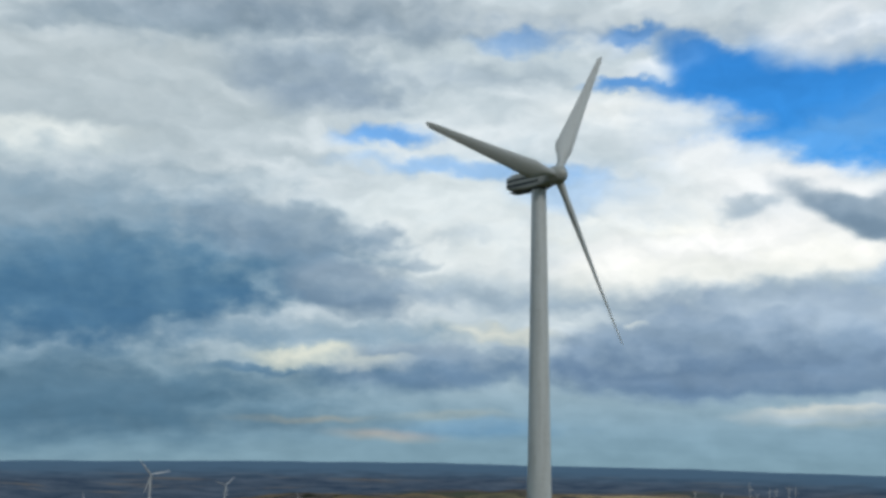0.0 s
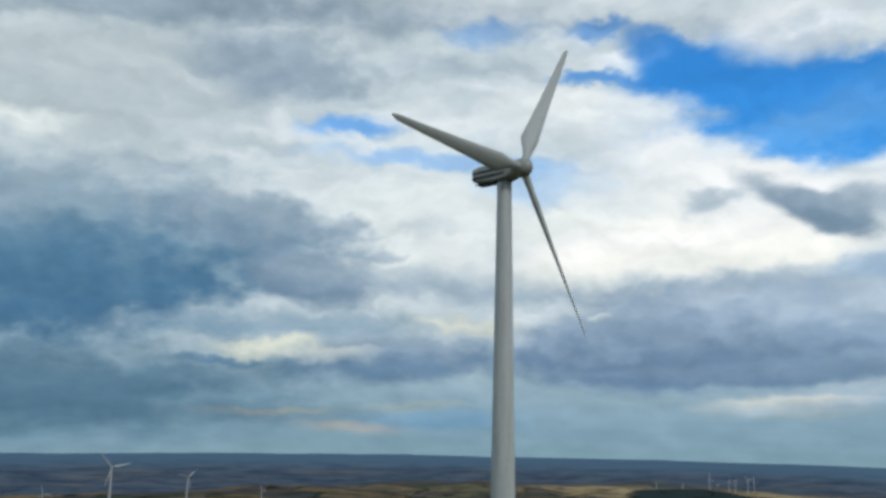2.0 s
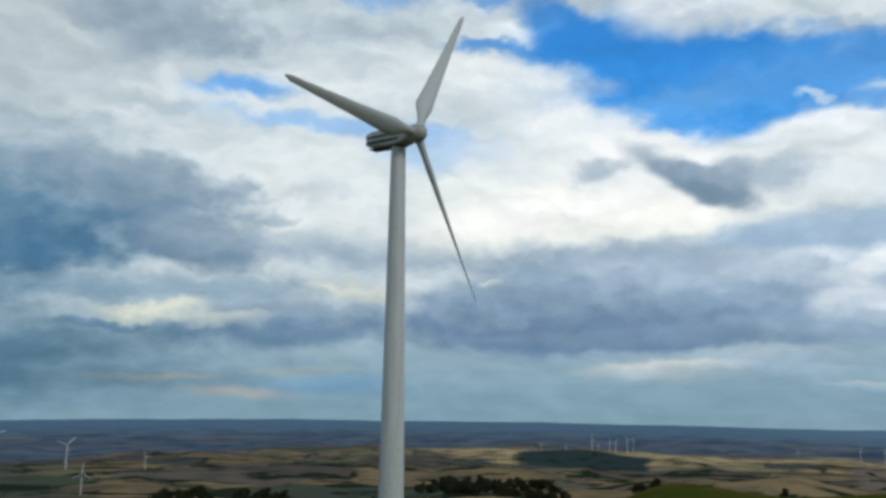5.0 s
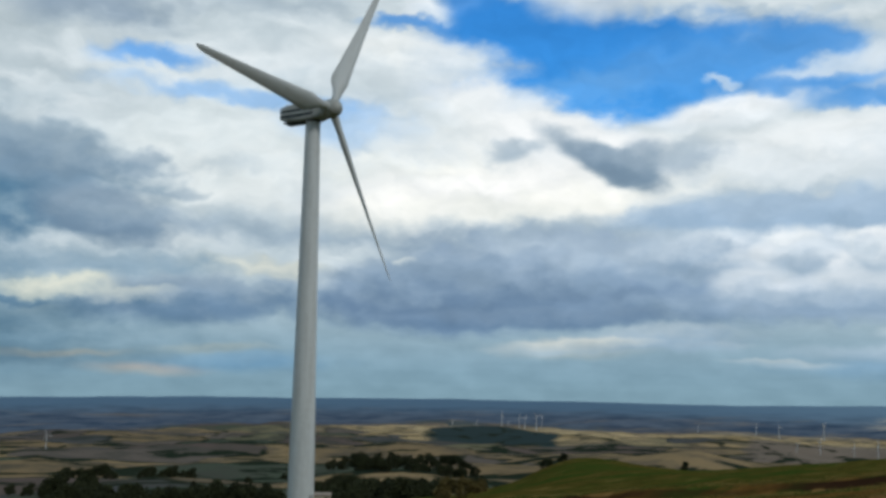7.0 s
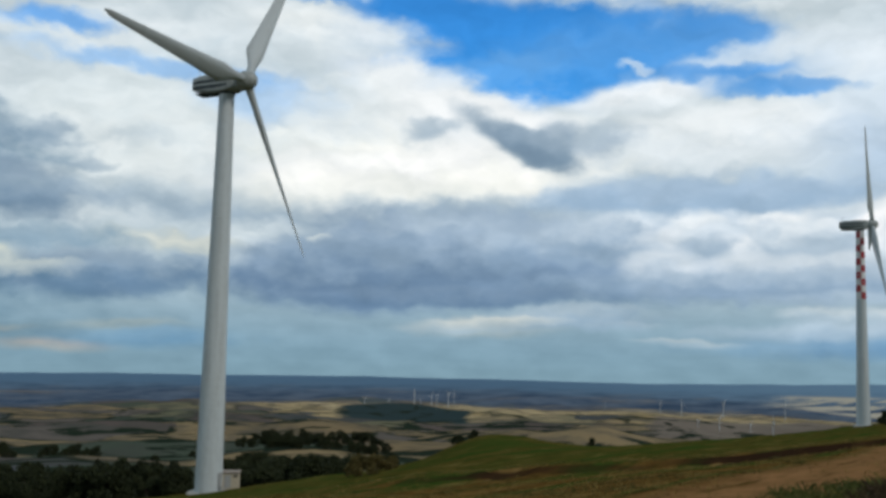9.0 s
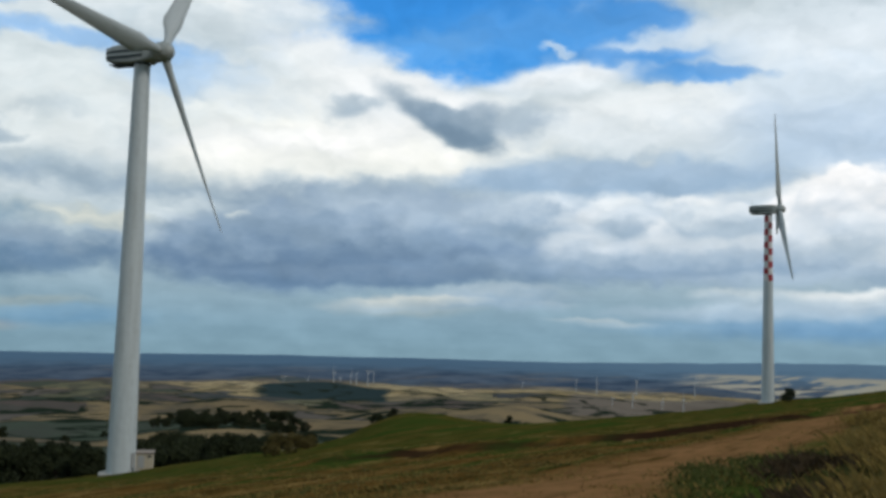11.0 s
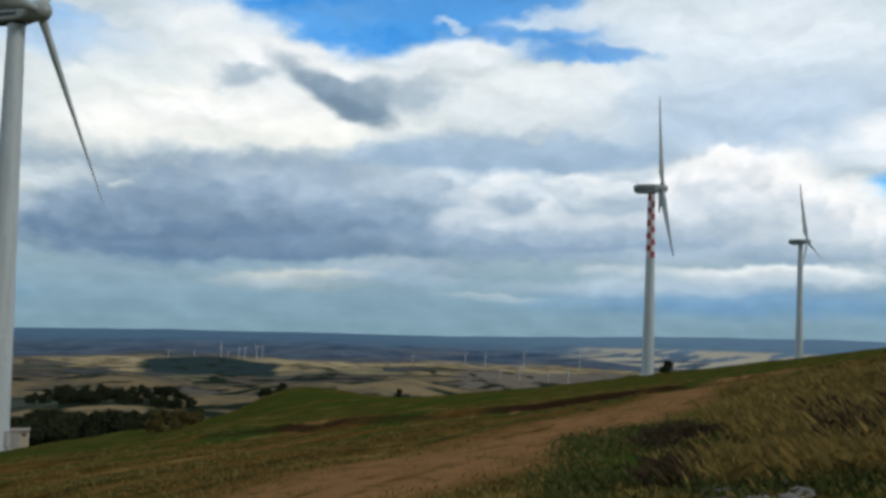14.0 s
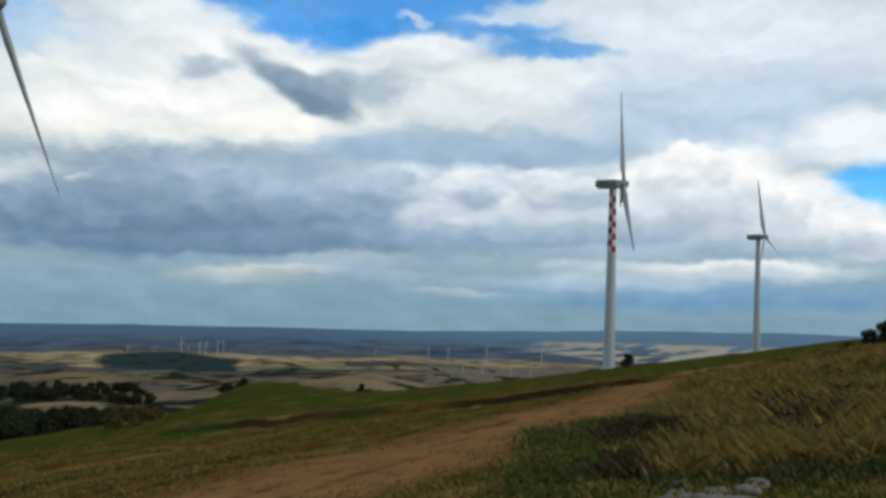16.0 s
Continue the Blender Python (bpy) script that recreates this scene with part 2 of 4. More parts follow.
cloud(23.6, 0.7, 4.6, 0.5, 1, (196, 200, 200), (172, 184, 194), 0.6, 0.8)
cloud(30.9, 0.7, 2.4, 0.3, 1, (186, 194, 200), (165, 180, 194), 0.6, 0.8)
cloud(35.0, -0.2, 2.7, 0.2, -2, (200, 204, 205), (178, 190, 200), 0.65, 0.6)
cloud(43.6, 1.6, 2.7, 0.5, 1, (214, 220, 224), (186, 197, 208), 0.6, 0.8)
cloud(22.1, 0.5, 3.8, 0.4, 2, (204, 208, 208), (180, 192, 202), 0.6, 0.8)
cloud(28.7, 1.2, 4.6, 0.7, 2, (184, 193, 203), (160, 175, 193), 0.6, 0.8)
cloud(25.0, 12.2, 4.1, 0.9, -28, (160, 170, 184), (135, 147, 165), 0.4, 0.9)
cloud(27.1, 12.0, 1.6, 1.5, 10, (170, 179, 192), (146, 158, 174), 0.38, 0.88)
cloud(25.6, 11.9, 1.8, 1.0, -24, (164, 174, 188), (142, 154, 171), 0.38, 0.8)
cloud(30.1, 12.4, 1.9, 0.9, -1, (178, 187, 198), (170, 180, 194), 0.6, 0.8)
cloud(19.3, 13.2, 2.0, 0.6, 2, (172, 182, 194), (165, 176, 190), 0.6, 0.7)
cloud(34.0, 5.2, 5.1, 1.2, 0, (205, 214, 226), (165, 178, 198), 0.35, 0.85)
cloud(28.1, 5.9, 3.2, 0.9, 1, (205, 213, 224), (160, 173, 193), 0.4, 0.85)
cloud(20.6, 6.2, 4.0, 0.9, 1, (190, 200, 213), (158, 171, 191), 0.45, 0.8)
cloud(12.1, 4.8, 3.9, 0.9, 10, (178, 189, 205), (140, 155, 178), 0.45, 0.8)
cloud(-22.9, 0.8, 16.3, 2.6, 2, (108, 129, 147), (98, 121, 140), 0.6, 0.92)
cloud(24.2, 4.5, 10.7, 1.2, 1, (168, 181, 200), (146, 160, 182), 0.5, 0.7)
# the heaped bank: a grey-blue sky behind it, rows of lit heads, a shaded body
cloud(37.0, 8.7, 10.5, 0.9, 1, (182, 196, 215), (170, 186, 207), 0.35, 0.95)
cloud(50.5, 11.3, 8.0, 2.2, -3, (206, 217, 232), (198, 211, 229), 0.5, 0.95)
cloud(51.0, 15.5, 9.0, 2.4, -3, (234, 240, 246), (222, 231, 241), 0.5, 0.9)
cloud(59.0, 9.6, 3.0, 1.5, -8, (248, 250, 252), (236, 241, 247), 0.35, 0.92)
cloud(25.0, 5.2, 7.5, 1.6, 3, (178, 189, 205), (140, 154, 177), 0.35, 0.85)
cloud(15.0, 3.9, 7.6, 1.9, 3, (154, 166, 184), (124, 138, 161), 0.4, 0.8)
for a, top, wide, tall in ((24.6, 6.6, 2.2, 1.3), (28.0, 7.0, 1.9, 1.3), (34.6, 6.9, 1.6, 1.3), (32.6, 6.8, 1.5, 1.2), (30.4, 7.4, 1.5, 1.6), (38.3, 6.6, 1.4, 1.2), (36.5, 7.3, 1.2, 1.2), (41.5, 6.9, 1.4, 1.2), (39.9, 7.7, 0.8, 1.0), (45.2, 7.5, 1.5, 1.5), (43.5, 7.3, 1.4, 1.4)):
    lit = min(1.0, max(0.0, a - 24.6) / 14)
    cloud(a, top - tall, wide, tall, 0, (186 + 62 * lit, 197 + 53 * lit, 212 + 40 * lit), (152 + 30 * lit, 166 + 28 * lit, 187 + 22 * lit), 0.2, 0.95)
for a, top, wide, tall in ((59.9, 4.9, 2.0, 1.5), (58.1, 5.2, 1.6, 1.5), (56.4, 5.9, 1.5, 1.7), (46.3, 8.2, 1.4, 2.0), (55.3, 7.0, 1.5, 2.0), (53.8, 7.8, 1.5, 2.2), (47.5, 9.0, 1.4, 2.2), (52.2, 8.5, 1.5, 2.3), (50.6, 9.4, 1.5, 2.5), (49.0, 9.5, 1.5, 2.5)):
    cloud(a, top - tall, wide, tall, 0, (254, 254, 254), (204, 211, 221), 0.12, 0.97)
for a, top, wide, tall in ((47.0, 6.3, 2.2, 1.3), (50.4, 6.6, 2.0, 1.1), (53.6, 5.6, 2.3, 1.2), (43.0, 5.6, 2.6, 1.1), (38.6, 5.4, 2.6, 1.1), (34.0, 5.4, 2.8, 1.2)):
    cloud(a, top - tall, wide, tall, 2, (226, 231, 237), (186, 196, 210), 0.34, 0.8)
cloud(40.0, 3.6, 9.0, 0.7, 1, (178, 189, 204), (152, 166, 186), 0.4, 0.85)
cloud(54.0, 2.9, 5.0, 0.6, 1, (176, 187, 202), (158, 172, 190), 0.4, 0.8)
cloud(51.5, 1.7, 5.5, 0.5, 1, (236, 239, 240), (205, 214, 223), 0.4, 0.85)
cloud(20.0, 2.3, 10.0, 0.6, 1, (140, 153, 174), (122, 138, 162), 0.35, 0.8)
cloud(50.0, 4.8, 3.6, 0.9, 0, (214, 220, 227), (190, 200, 212), 0.6, 0.6)
cloud(55.5, 3.8, 3.7, 0.7, 0, (222, 228, 233), (200, 209, 219), 0.6, 0.6)
cloud(42.1, 6.2, 3.2, 1.1, 1, (226, 232, 238), (186, 197, 211), 0.25, 0.8)
cloud(36.7, 6.3, 2.0, 0.8, 1, (222, 229, 237), (184, 195, 210), 0.25, 0.8)
cloud(29.2, 6.6, 3.2, 1.1, 2, (196, 206, 219), (160, 174, 194), 0.35, 0.7)
cloud(14.2, 21.6, 2.1, 0.6, 6, (235, 240, 246), (220, 228, 238), 0.5, 0.8)
cloud(11.3, 23.2, 2.2, 0.5, -3, (226, 232, 240), (205, 214, 226), 0.5, 0.8)
gap(-3.9, 17.5, 2.8, 0.6, 2, 0.6, 0.75)
gap(5.0, 23.4, 2.8, 0.7, -1, 0.6, 0.5)
gap(8.3, 14.5, 3.6, 1.2, -1, 0.7, 0.3)
gap(17.0, 21.6, 3.0, 1.5, -25, 0.4, 0.9)
gap(12.2, 23.6, 2.2, 0.5, 0, 0.5, 0.7)
cloud(31.0, 17.6, 7.0, 1.6, 4, (150, 190, 236), (140, 184, 234), 0.6, 0.3)
cloud(23.6, 16.6, 4.0, 0.9, 4, (150, 190, 236), (140, 184, 234), 0.6, 0.35)
gap(2.1, 15.7, 7.0, 0.5, -3, 0.7, 0.45)
gap(12.0, 20.7, 2.7, 0.4, -3, 0.6, 0.8)
gap(37.4, 16.3, 3.7, 0.5, -3, 0.6, 0.7)
gap(41.7, 14.9, 3.2, 0.5, -1, 0.6, 0.7)
cloud(-8.5, 3.6, 2.8, 0.5, 2, (226, 226, 212), (205, 208, 200), 0.5, 0.85)
cloud(3.7, 5.3, 2.5, 0.4, -3, (226, 226, 216), (205, 208, 204), 0.6, 0.8)
cloud(23.2, 0.8, 3.9, 0.3, 1, (216, 217, 212), (196, 202, 204), 0.6, 0.8)
cloud(-4.3, 3.4, 2.1, 0.5, 3, (214, 216, 208), (196, 201, 202), 0.6, 0.7)
# fine billows over the whole deck
grain = wnode("ShaderNodeCombineXYZ")
billow = wmath("ADD", 1.0, wmath("ADD", wmath("MULTIPLY", relief, 0.36), wmath("MULTIPLY", wisp, 0.18)))
billow = wmath("ADD", billow, wmath("MULTIPLY", strata, 0.22))
for i in range(3):
    wt.links.new(billow, grain.inputs[i])
picture = wvec("MULTIPLY", picture, grain.outputs[0])
hues = wnode("ShaderNodeSeparateColor")
wt.links.new(picture, hues.inputs[0])
toned = wnode("ShaderNodeCombineColor")
for i, power in enumerate((1.24, 1.09, 1.03)):
    wt.links.new(wmath("MULTIPLY", wmath("POWER", hues.outputs[i], power), 1.01), toned.inputs[i])
picture = toned.outputs[0]
sky_light = wnode("ShaderNodeBackground")
wt.links.new(picture, sky_light.inputs[0])
sky_light.inputs[1].default_value = 1.0
sky_out = wnode("ShaderNodeOutputWorld")
wt.links.new(sky_light.outputs[0], sky_out.inputs[0])

world.cycles.sampling_method, world.cycles.sample_map_resolution = "MANUAL", 256

sun_lamp = bpy.data.lights.new("sun", "SUN")
sun_lamp.energy, sun_lamp.angle, sun_lamp.color = 1.25, radians(12), (1.0, 0.96, 0.90)
sun = new("sun", sun_lamp)
sun_way = Vector((math.sin(radians(SUN_AZ)) * math.cos(radians(SUN_EL)), math.cos(radians(SUN_AZ)) * math.cos(radians(SUN_EL)), math.sin(radians(SUN_EL))))
sun.matrix_world = look(sun_way * 300, (0, 0, 0))


# ---- materials ----
def material(name, rough=0.6, metal=0.0):
    """A node material; returns it with its tree and its surface node."""
    m = bpy.data.materials.new(name)
    m.use_nodes = True
    surface = m.node_tree.nodes["Principled BSDF"]
    surface.inputs["Roughness"].default_value, surface.inputs["Metallic"].default_value = rough, metal
    return m, m.node_tree, surface


class Nodes:
    """Short words for wiring a node tree."""

    def __init__(self, tree):
        self.tree = tree

    def add(self, kind, **inputs):
        n = self.tree.nodes.new(kind)
        for key, v in inputs.items():
            self.put(n.inputs[key.replace("_", " ")], v)
        return n

    def put(self, socket, v):
        if isinstance(v, (int, float, tuple)):
            socket.default_value = v
        else:
            self.tree.links.new(v, socket)

    def math(self, op, a, b=0.0):
        n = self.tree.nodes.new("ShaderNodeMath")
        n.operation = op
        self.put(n.inputs[0], a), self.put(n.inputs[1], b)
        return n.outputs[0]

    def vec(self, op, a, b):
        n = self.tree.nodes.new("ShaderNodeVectorMath")
        n.operation = op
        self.put(n.inputs[0], a), self.put(n.inputs[1], b)
        return n.outputs[0]

    def noise(self, coords, scale, detail=4.0, rough=0.55, stretch=(1, 1, 1)):
        n = self.add("ShaderNodeTexNoise", Scale=scale, Detail=detail, Roughness=rough)
        self.put(n.inputs["Vector"], self.vec("MULTIPLY", coords, stretch))
        return n.outputs["Fac"]

    def step(self, v, a, b, c=0.0, d=1.0):
        n = self.tree.nodes.new("ShaderNodeMapRange")
        n.interpolation_type = "SMOOTHSTEP"
        for i, x in enumerate((v, a, b, c, d)):
            self.put(n.inputs[i], x)
        return n.outputs[0]

    def mix(self, fac, a, b):
        n = self.tree.nodes.new("ShaderNodeMix")
        n.data_type = "RGBA"
        for i, x in ((0, fac), (6, a), (7, b)):
            self.put(n.inputs[i], x if not (isinstance(x, tuple) and len(x) == 3) else (*x, 1.0))
        return n.outputs[2]

    def bump(self, surface, height, strength, distance):
        n = self.add("ShaderNodeBump", Strength=strength, Distance=distance, Height=height)
        self.put(surface.inputs["Normal"], n.outputs[0])


def painted(name, colour, dirt, rough=0.45, amount=0.5, scale=0.35):
    """Weathered paint with streaks and faint stains."""
    m, tree, surface = material(name, rough)
    k = Nodes(tree)
    where = k.add("ShaderNodeTexCoord").outputs["Object"]
    streaks = k.noise(where, scale, 6.0, 0.6, (3.0, 3.0, 0.25))
    stains = k.noise(where, scale * 4, 5.0, 0.6)
    fac = k.math("MULTIPLY", k.step(k.math("ADD", streaks, k.math("MULTIPLY", stains, 0.4)), 0.55, 0.95), amount)
    k.put(surface.inputs["Base Color"], k.mix(fac, colour, dirt))
    k.put(surface.inputs["Roughness"], k.step(stains, 0.3, 0.7, rough - 0.08, rough + 0.15))
    return m


TOWER = painted("tower_paint", (0.57, 0.62, 0.64), (0.38, 0.41, 0.41))
TOWER_FAR = painted("far_tower_paint", (0.52, 0.55, 0.58), (0.42, 0.44, 0.45))
SHELL = painted("nacelle_shell", (0.42, 0.45, 0.44), (0.24, 0.26, 0.25), amount=0.7)
BLADE = painted("blade_gelcoat", (0.50, 0.545, 0.56), (0.32, 0.34, 0.34), rough=0.4)
DARK_BAND = painted("dark_band", (0.035, 0.05, 0.055), (0.02, 0.025, 0.025), rough=0.5)
RED = painted("warning_red", (0.42, 0.03, 0.04), (0.28, 0.05, 0.05))
WHITE = painted("warning_white", (0.78, 0.76, 0.76), (0.55, 0.53, 0.52))
STEEL = painted("galvanised_steel", (0.35, 0.36, 0.36), (0.2, 0.2, 0.19), rough=0.5)
CONCRETE = painted("concrete", (0.42, 0.40, 0.36), (0.27, 0.25, 0.22), rough=0.9, scale=1.2)
PLASTER = painted("cream_plaster", (0.50, 0.44, 0.33), (0.36, 0.31, 0.23), rough=0.9, scale=1.5)
ROOF = painted("roof_slab", (0.30, 0.25, 0.21), (0.18, 0.15, 0.13), rough=0.9, scale=1.5)


def x_along(k, x, y):
    """Plan coordinates turned along the track: first along it, then across."""
    n = k.add("ShaderNodeCombineXYZ")
    k.put(n.inputs[0], k.math("ADD", k.math("MULTIPLY", x, 0.91), k.math("MULTIPLY", y, 0.41)))
    k.put(n.inputs[1], k.math("SUBTRACT", k.math("MULTIPLY", y, 0.91), k.math("MULTIPLY", x, 0.41)))
    return n.outputs[0]


def land_material():
    """Grass, soil, stubble, ploughland and wooded land by where they lie, distance haze in the far colours."""
    m, tree, surface = material("land", 0.95)
    surface.inputs["Specular IOR Level"].default_value = 0.0
    k = Nodes(tree)
    at = k.add("ShaderNodeNewGeometry").outputs["Position"]
    s = k.add("ShaderNodeSeparateXYZ", Vector=at)
    x, y = s.outputs[0], s.outputs[1]
    flat = k.vec("MULTIPLY", at, (1, 1, 0))
    n = tree.nodes.new("ShaderNodeVectorMath")
    n.operation = "LENGTH"
    k.put(n.inputs[0], flat)
    r = n.outputs["Value"]
    bearing = k.math("MULTIPLY", k.math("ARCTAN2", x, y), 57.2958)
    # fields of the plain: cells with crooked edges
    warp = k.add("ShaderNodeTexNoise", Scale=0.004, Detail=3.0)
    k.put(warp.inputs["Vector"], flat)
    crooked = k.vec("ADD", flat, k.vec("MULTIPLY", k.vec("SUBTRACT", warp.outputs["Color"], (0.5, 0.5, 0.5)), (260, 260, 0)))
    cells = k.add("ShaderNodeTexVoronoi", Scale=0.0052)
    k.put(cells.inputs["Vector"], crooked)
    draw = k.add("ShaderNodeSeparateXYZ", Vector=cells.outputs["Color"])
    ramp = tree.nodes.new("ShaderNodeValToRGB")
    ramp.color_ramp.interpolation = "CONSTANT"
    # crop colours lifted and greyed to stand in for haze over the plain
    hazy_crops = ((0.0, (0.12, 0.095, 0.085)), (0.2, (0.23, 0.170, 0.098)), (0.34, (0.075, 0.095, 0.07)), (0.48, (0.14, 0.12, 0.105)), (0.64, (0.27, 0.200, 0.112)), (0.76, (0.085, 0.09, 0.095)), (0.9, (0.17, 0.16, 0.10)))
    for i, (p, c) in enumerate(hazy_crops):
        e = ramp.color_ramp.elements[i] if i < 2 else ramp.color_ramp.elements.new(p)
        e.position, e.color = p, (*c, 1)
    k.put(ramp.inputs[0], draw.outputs[0])
    # pale stubble; its brightness also stands in for patches of sunlight
    stubble = k.mix(draw.outputs[1], (0.40, 0.29, 0.145), (0.56, 0.44, 0.26))
    broad = k.noise(flat, 0.0016, 3.0, 0.5)
    belt = k.math("MULTIPLY", k.step(r, 1900, 2500), k.step(r, 3800, 3500))
    belt = k.math("MULTIPLY", belt, k.step(bearing, 3.0, 12.0))
    belt = k.math("MULTIPLY", belt, k.step(k.math("ADD", broad, k.math("MULTIPLY", draw.outputs[2], 0.22)), 0.54, 0.62))
    east = k.math("MULTIPLY", k.step(bearing, 21, 25), k.math("MULTIPLY", k.step(r, 2200, 2500), k.step(r, 3850, 3650)))
    east = k.math("MULTIPLY", east, k.step(draw.outputs[2], 0.28, 0.42))
    colour = k.mix(k.math("MAXIMUM", belt, k.math("MULTIPLY", east, 0.9)), ramp.outputs[0], stubble)
    sway = k.math("ADD", bearing, k.math("ADD", k.math("MULTIPLY", broad, 2.0), k.math("MULTIPLY", k.math("SUBTRACT", k.noise(flat, 0.008, 4.0), 0.5), 3.0)))
    brown = k.math("MULTIPLY", k.step(sway, 34.0, 34.4), k.math("MULTIPLY", k.step(r, 1400, 1500), k.step(r, 3200, 3120)))
    mottle = k.noise(flat, 0.012, 5.0, 0.65)
    colour = k.mix(k.step(mottle, 0.40, 0.62, 0.0, 0.75), colour, k.mix(draw.outputs[1], (0.055, 0.062, 0.055), (0.115, 0.10, 0.082)))
    rows = k.noise(k.vec("MULTIPLY", at, (1, 0.3, 0)), 0.012, 3.0)
    colour = k.mix(brown, colour, k.mix(rows, (0.15, 0.12, 0.10), (0.25, 0.21, 0.17)))
    # a wooded hill below the far turbines
    hillwood = k.math("MULTIPLY", k.math("MULTIPLY", k.step(sway, 14.6, 15.4), k.step(sway, 23.4, 22.8)), k.math("MULTIPLY", k.step(k.math("ADD", r, k.math("MULTIPLY", broad, 900)), 2700, 2760), k.step(r, 2930, 2905)))
    colour = k.mix(hillwood, colour, (0.035, 0.055, 0.058))
    # far wooded land, with the blue of distance haze mixed into its colour
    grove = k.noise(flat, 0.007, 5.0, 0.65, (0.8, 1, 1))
    hazy_woods = k.mix(k.step(grove, 0.3, 0.7), (0.050, 0.080, 0.13), (0.125, 0.160, 0.215))
    hazy_woods = k.mix(k.step(k.noise(flat, 0.005, 4.0, 0.6, (0.4, 1.5, 1)), 0.56, 0.66, 0.0, 0.6), hazy_woods, (0.22, 0.195, 0.17))
    # towards the horizon the painted haze turns paler and bluer
    hazy_woods = k.mix(k.step(k.math("ADD", r, k.math("MULTIPLY", grove, 500)), 4350, 5050), hazy_woods, k.mix(k.step(bearing, 22, 48), (0.11, 0.19, 0.285), (0.17, 0.275, 0.385)))
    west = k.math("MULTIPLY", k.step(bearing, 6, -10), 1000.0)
    colour = k.mix(k.step(k.math("ADD", k.math("ADD", r, west), k.math("MULTIPLY", broad, 700)), 3850, 4350), colour, hazy_woods)
    pale = k.math("MULTIPLY", k.step(k.math("ADD", bearing, k.math("MULTIPLY", grove, 8.0)), 43, 47), k.math("MULTIPLY", k.step(r, 3950, 4050), k.step(r, 4620, 4540)))
    pale = k.math("MULTIPLY", pale, k.step(k.noise(flat, 0.006, 4.0, 0.6, (0.45, 1.6, 1)), 0.44, 0.52))
    colour = k.mix(pale, colour, (0.50, 0.45, 0.36))
    # hedges between the fields, and copses
    edges = k.add("ShaderNodeTexVoronoi", Scale=0.0052)
    edges.feature = "DISTANCE_TO_EDGE"
    k.put(edges.inputs["Vector"], crooked)
    hedge = k.math("MULTIPLY", k.step(edges.outputs["Distance"], 0.055, 0.03), k.step(k.noise(flat, 0.011, 4.0), 0.46, 0.54))
    colour = k.mix(k.math("MULTIPLY", hedge, k.step(r, 3600, 2600)), colour, (0.022, 0.030, 0.020))
    copse = k.math("MULTIPLY", k.step(k.noise(flat, 0.0065, 5.0, 0.6, (0.8, 1.3, 1)), 0.53, 0.555), k.step(r, 2500, 1800))
    colour = k.mix(copse, colour, (0.022, 0.032, 0.022))
    # the hill that the camera stands on
    edge = k.math("SUBTRACT", y, k.math("ADD", 150.0, k.math("MULTIPLY", x, 0.42)))
    patch = k.noise(flat, 0.05, 6.0, 0.6, (0.5, 1, 1))
    tuft = k.noise(flat, 0.9, 6.0, 0.7)
    green = k.mix(tuft, (0.017, 0.034, 0.005), (0.062, 0.096, 0.018))
    dry = k.mix(tuft, (0.06, 0.032, 0.008), (0.21, 0.115, 0.032))
    soil = k.mix(tuft, (0.16, 0.078, 0.030), (0.38, 0.20, 0.088))
    rutted = k.noise(k.vec("MULTIPLY", x_along(k, x, y), (0.22, 1, 0)), 0.9, 6.0, 0.65)
    soil = k.mix(k.step(rutted, 0.52, 0.68), soil, (0.085, 0.050, 0.016))
    soil = k.mix(k.step(k.noise(flat, 1.7, 6.0, 0.7), 0.56, 0.66, 0.0, 0.8), soil, (0.060, 0.050, 0.014))
    streak = k.noise(k.vec("ADD", k.vec("MULTIPLY", x_along(k, x, y), (0.12, 1, 0)), (3, 7, 0)), 0.28, 6.0, 0.62)
    dry = k.mix(k.step(k.noise(k.vec("MULTIPLY", x_along(k, x, y), (0.35, 1, 0)), 0.6, 6.0, 0.65), 0.45, 0.62), dry, (0.045, 0.030, 0.008))
    straw = k.noise(k.vec("MULTIPLY", x_along(k, x, y), (0.3, 1, 0)), 0.45, 5.0, 0.6)
    dry = k.mix(k.step(straw, 0.52, 0.68), dry, (0.27, 0.165, 0.058))
    hill = k.mix(k.step(k.math("ADD", streak, k.math("MULTIPLY", tuft, 0.25)), 0.61, 0.71), dry, green)
    off = k.math("SUBTRACT", k.math("SUBTRACT", y, 15.7), k.math("MULTIPLY", k.math("SUBTRACT", x, 8.2), 0.57))
    off = k.math("ABSOLUTE", k.math("ADD", off, k.math("MULTIPLY", k.math("SUBTRACT", k.noise(flat, 0.3, 5.0), 0.5), 5.0)))
    hill = k.mix(k.math("MULTIPLY", k.step(off, 5.0, 1.6), k.step(tuft, 0.25, 0.55, 0.6, 1.0)), hill, soil)
    rim = k.math("SUBTRACT", y, k.math("SUBTRACT", 77.5, k.math("MULTIPLY", x, 0.85)))
    wobble = k.math("MULTIPLY", k.math("SUBTRACT", patch, 0.5), 10.0)
    meadow = k.mix(k.step(k.math("ADD", streak, k.math("MULTIPLY", patch, 0.6)), 0.66, 0.86), green, k.mix(0.5, dry, green))
    hill = k.mix(k.step(k.math("ADD", rim, wobble), 0.0, 14.0), hill, meadow)
    crumbled = k.math("ABSOLUTE", k.math("ADD", rim, k.math("MULTIPLY", k.math("SUBTRACT", tuft, 0.5), 1.6)))
    lip = k.math("MULTIPLY", k.step(crumbled, 1.2, 0.5), k.math("MULTIPLY", k.step(x, 16, 26), k.step(x, 56, 48)))
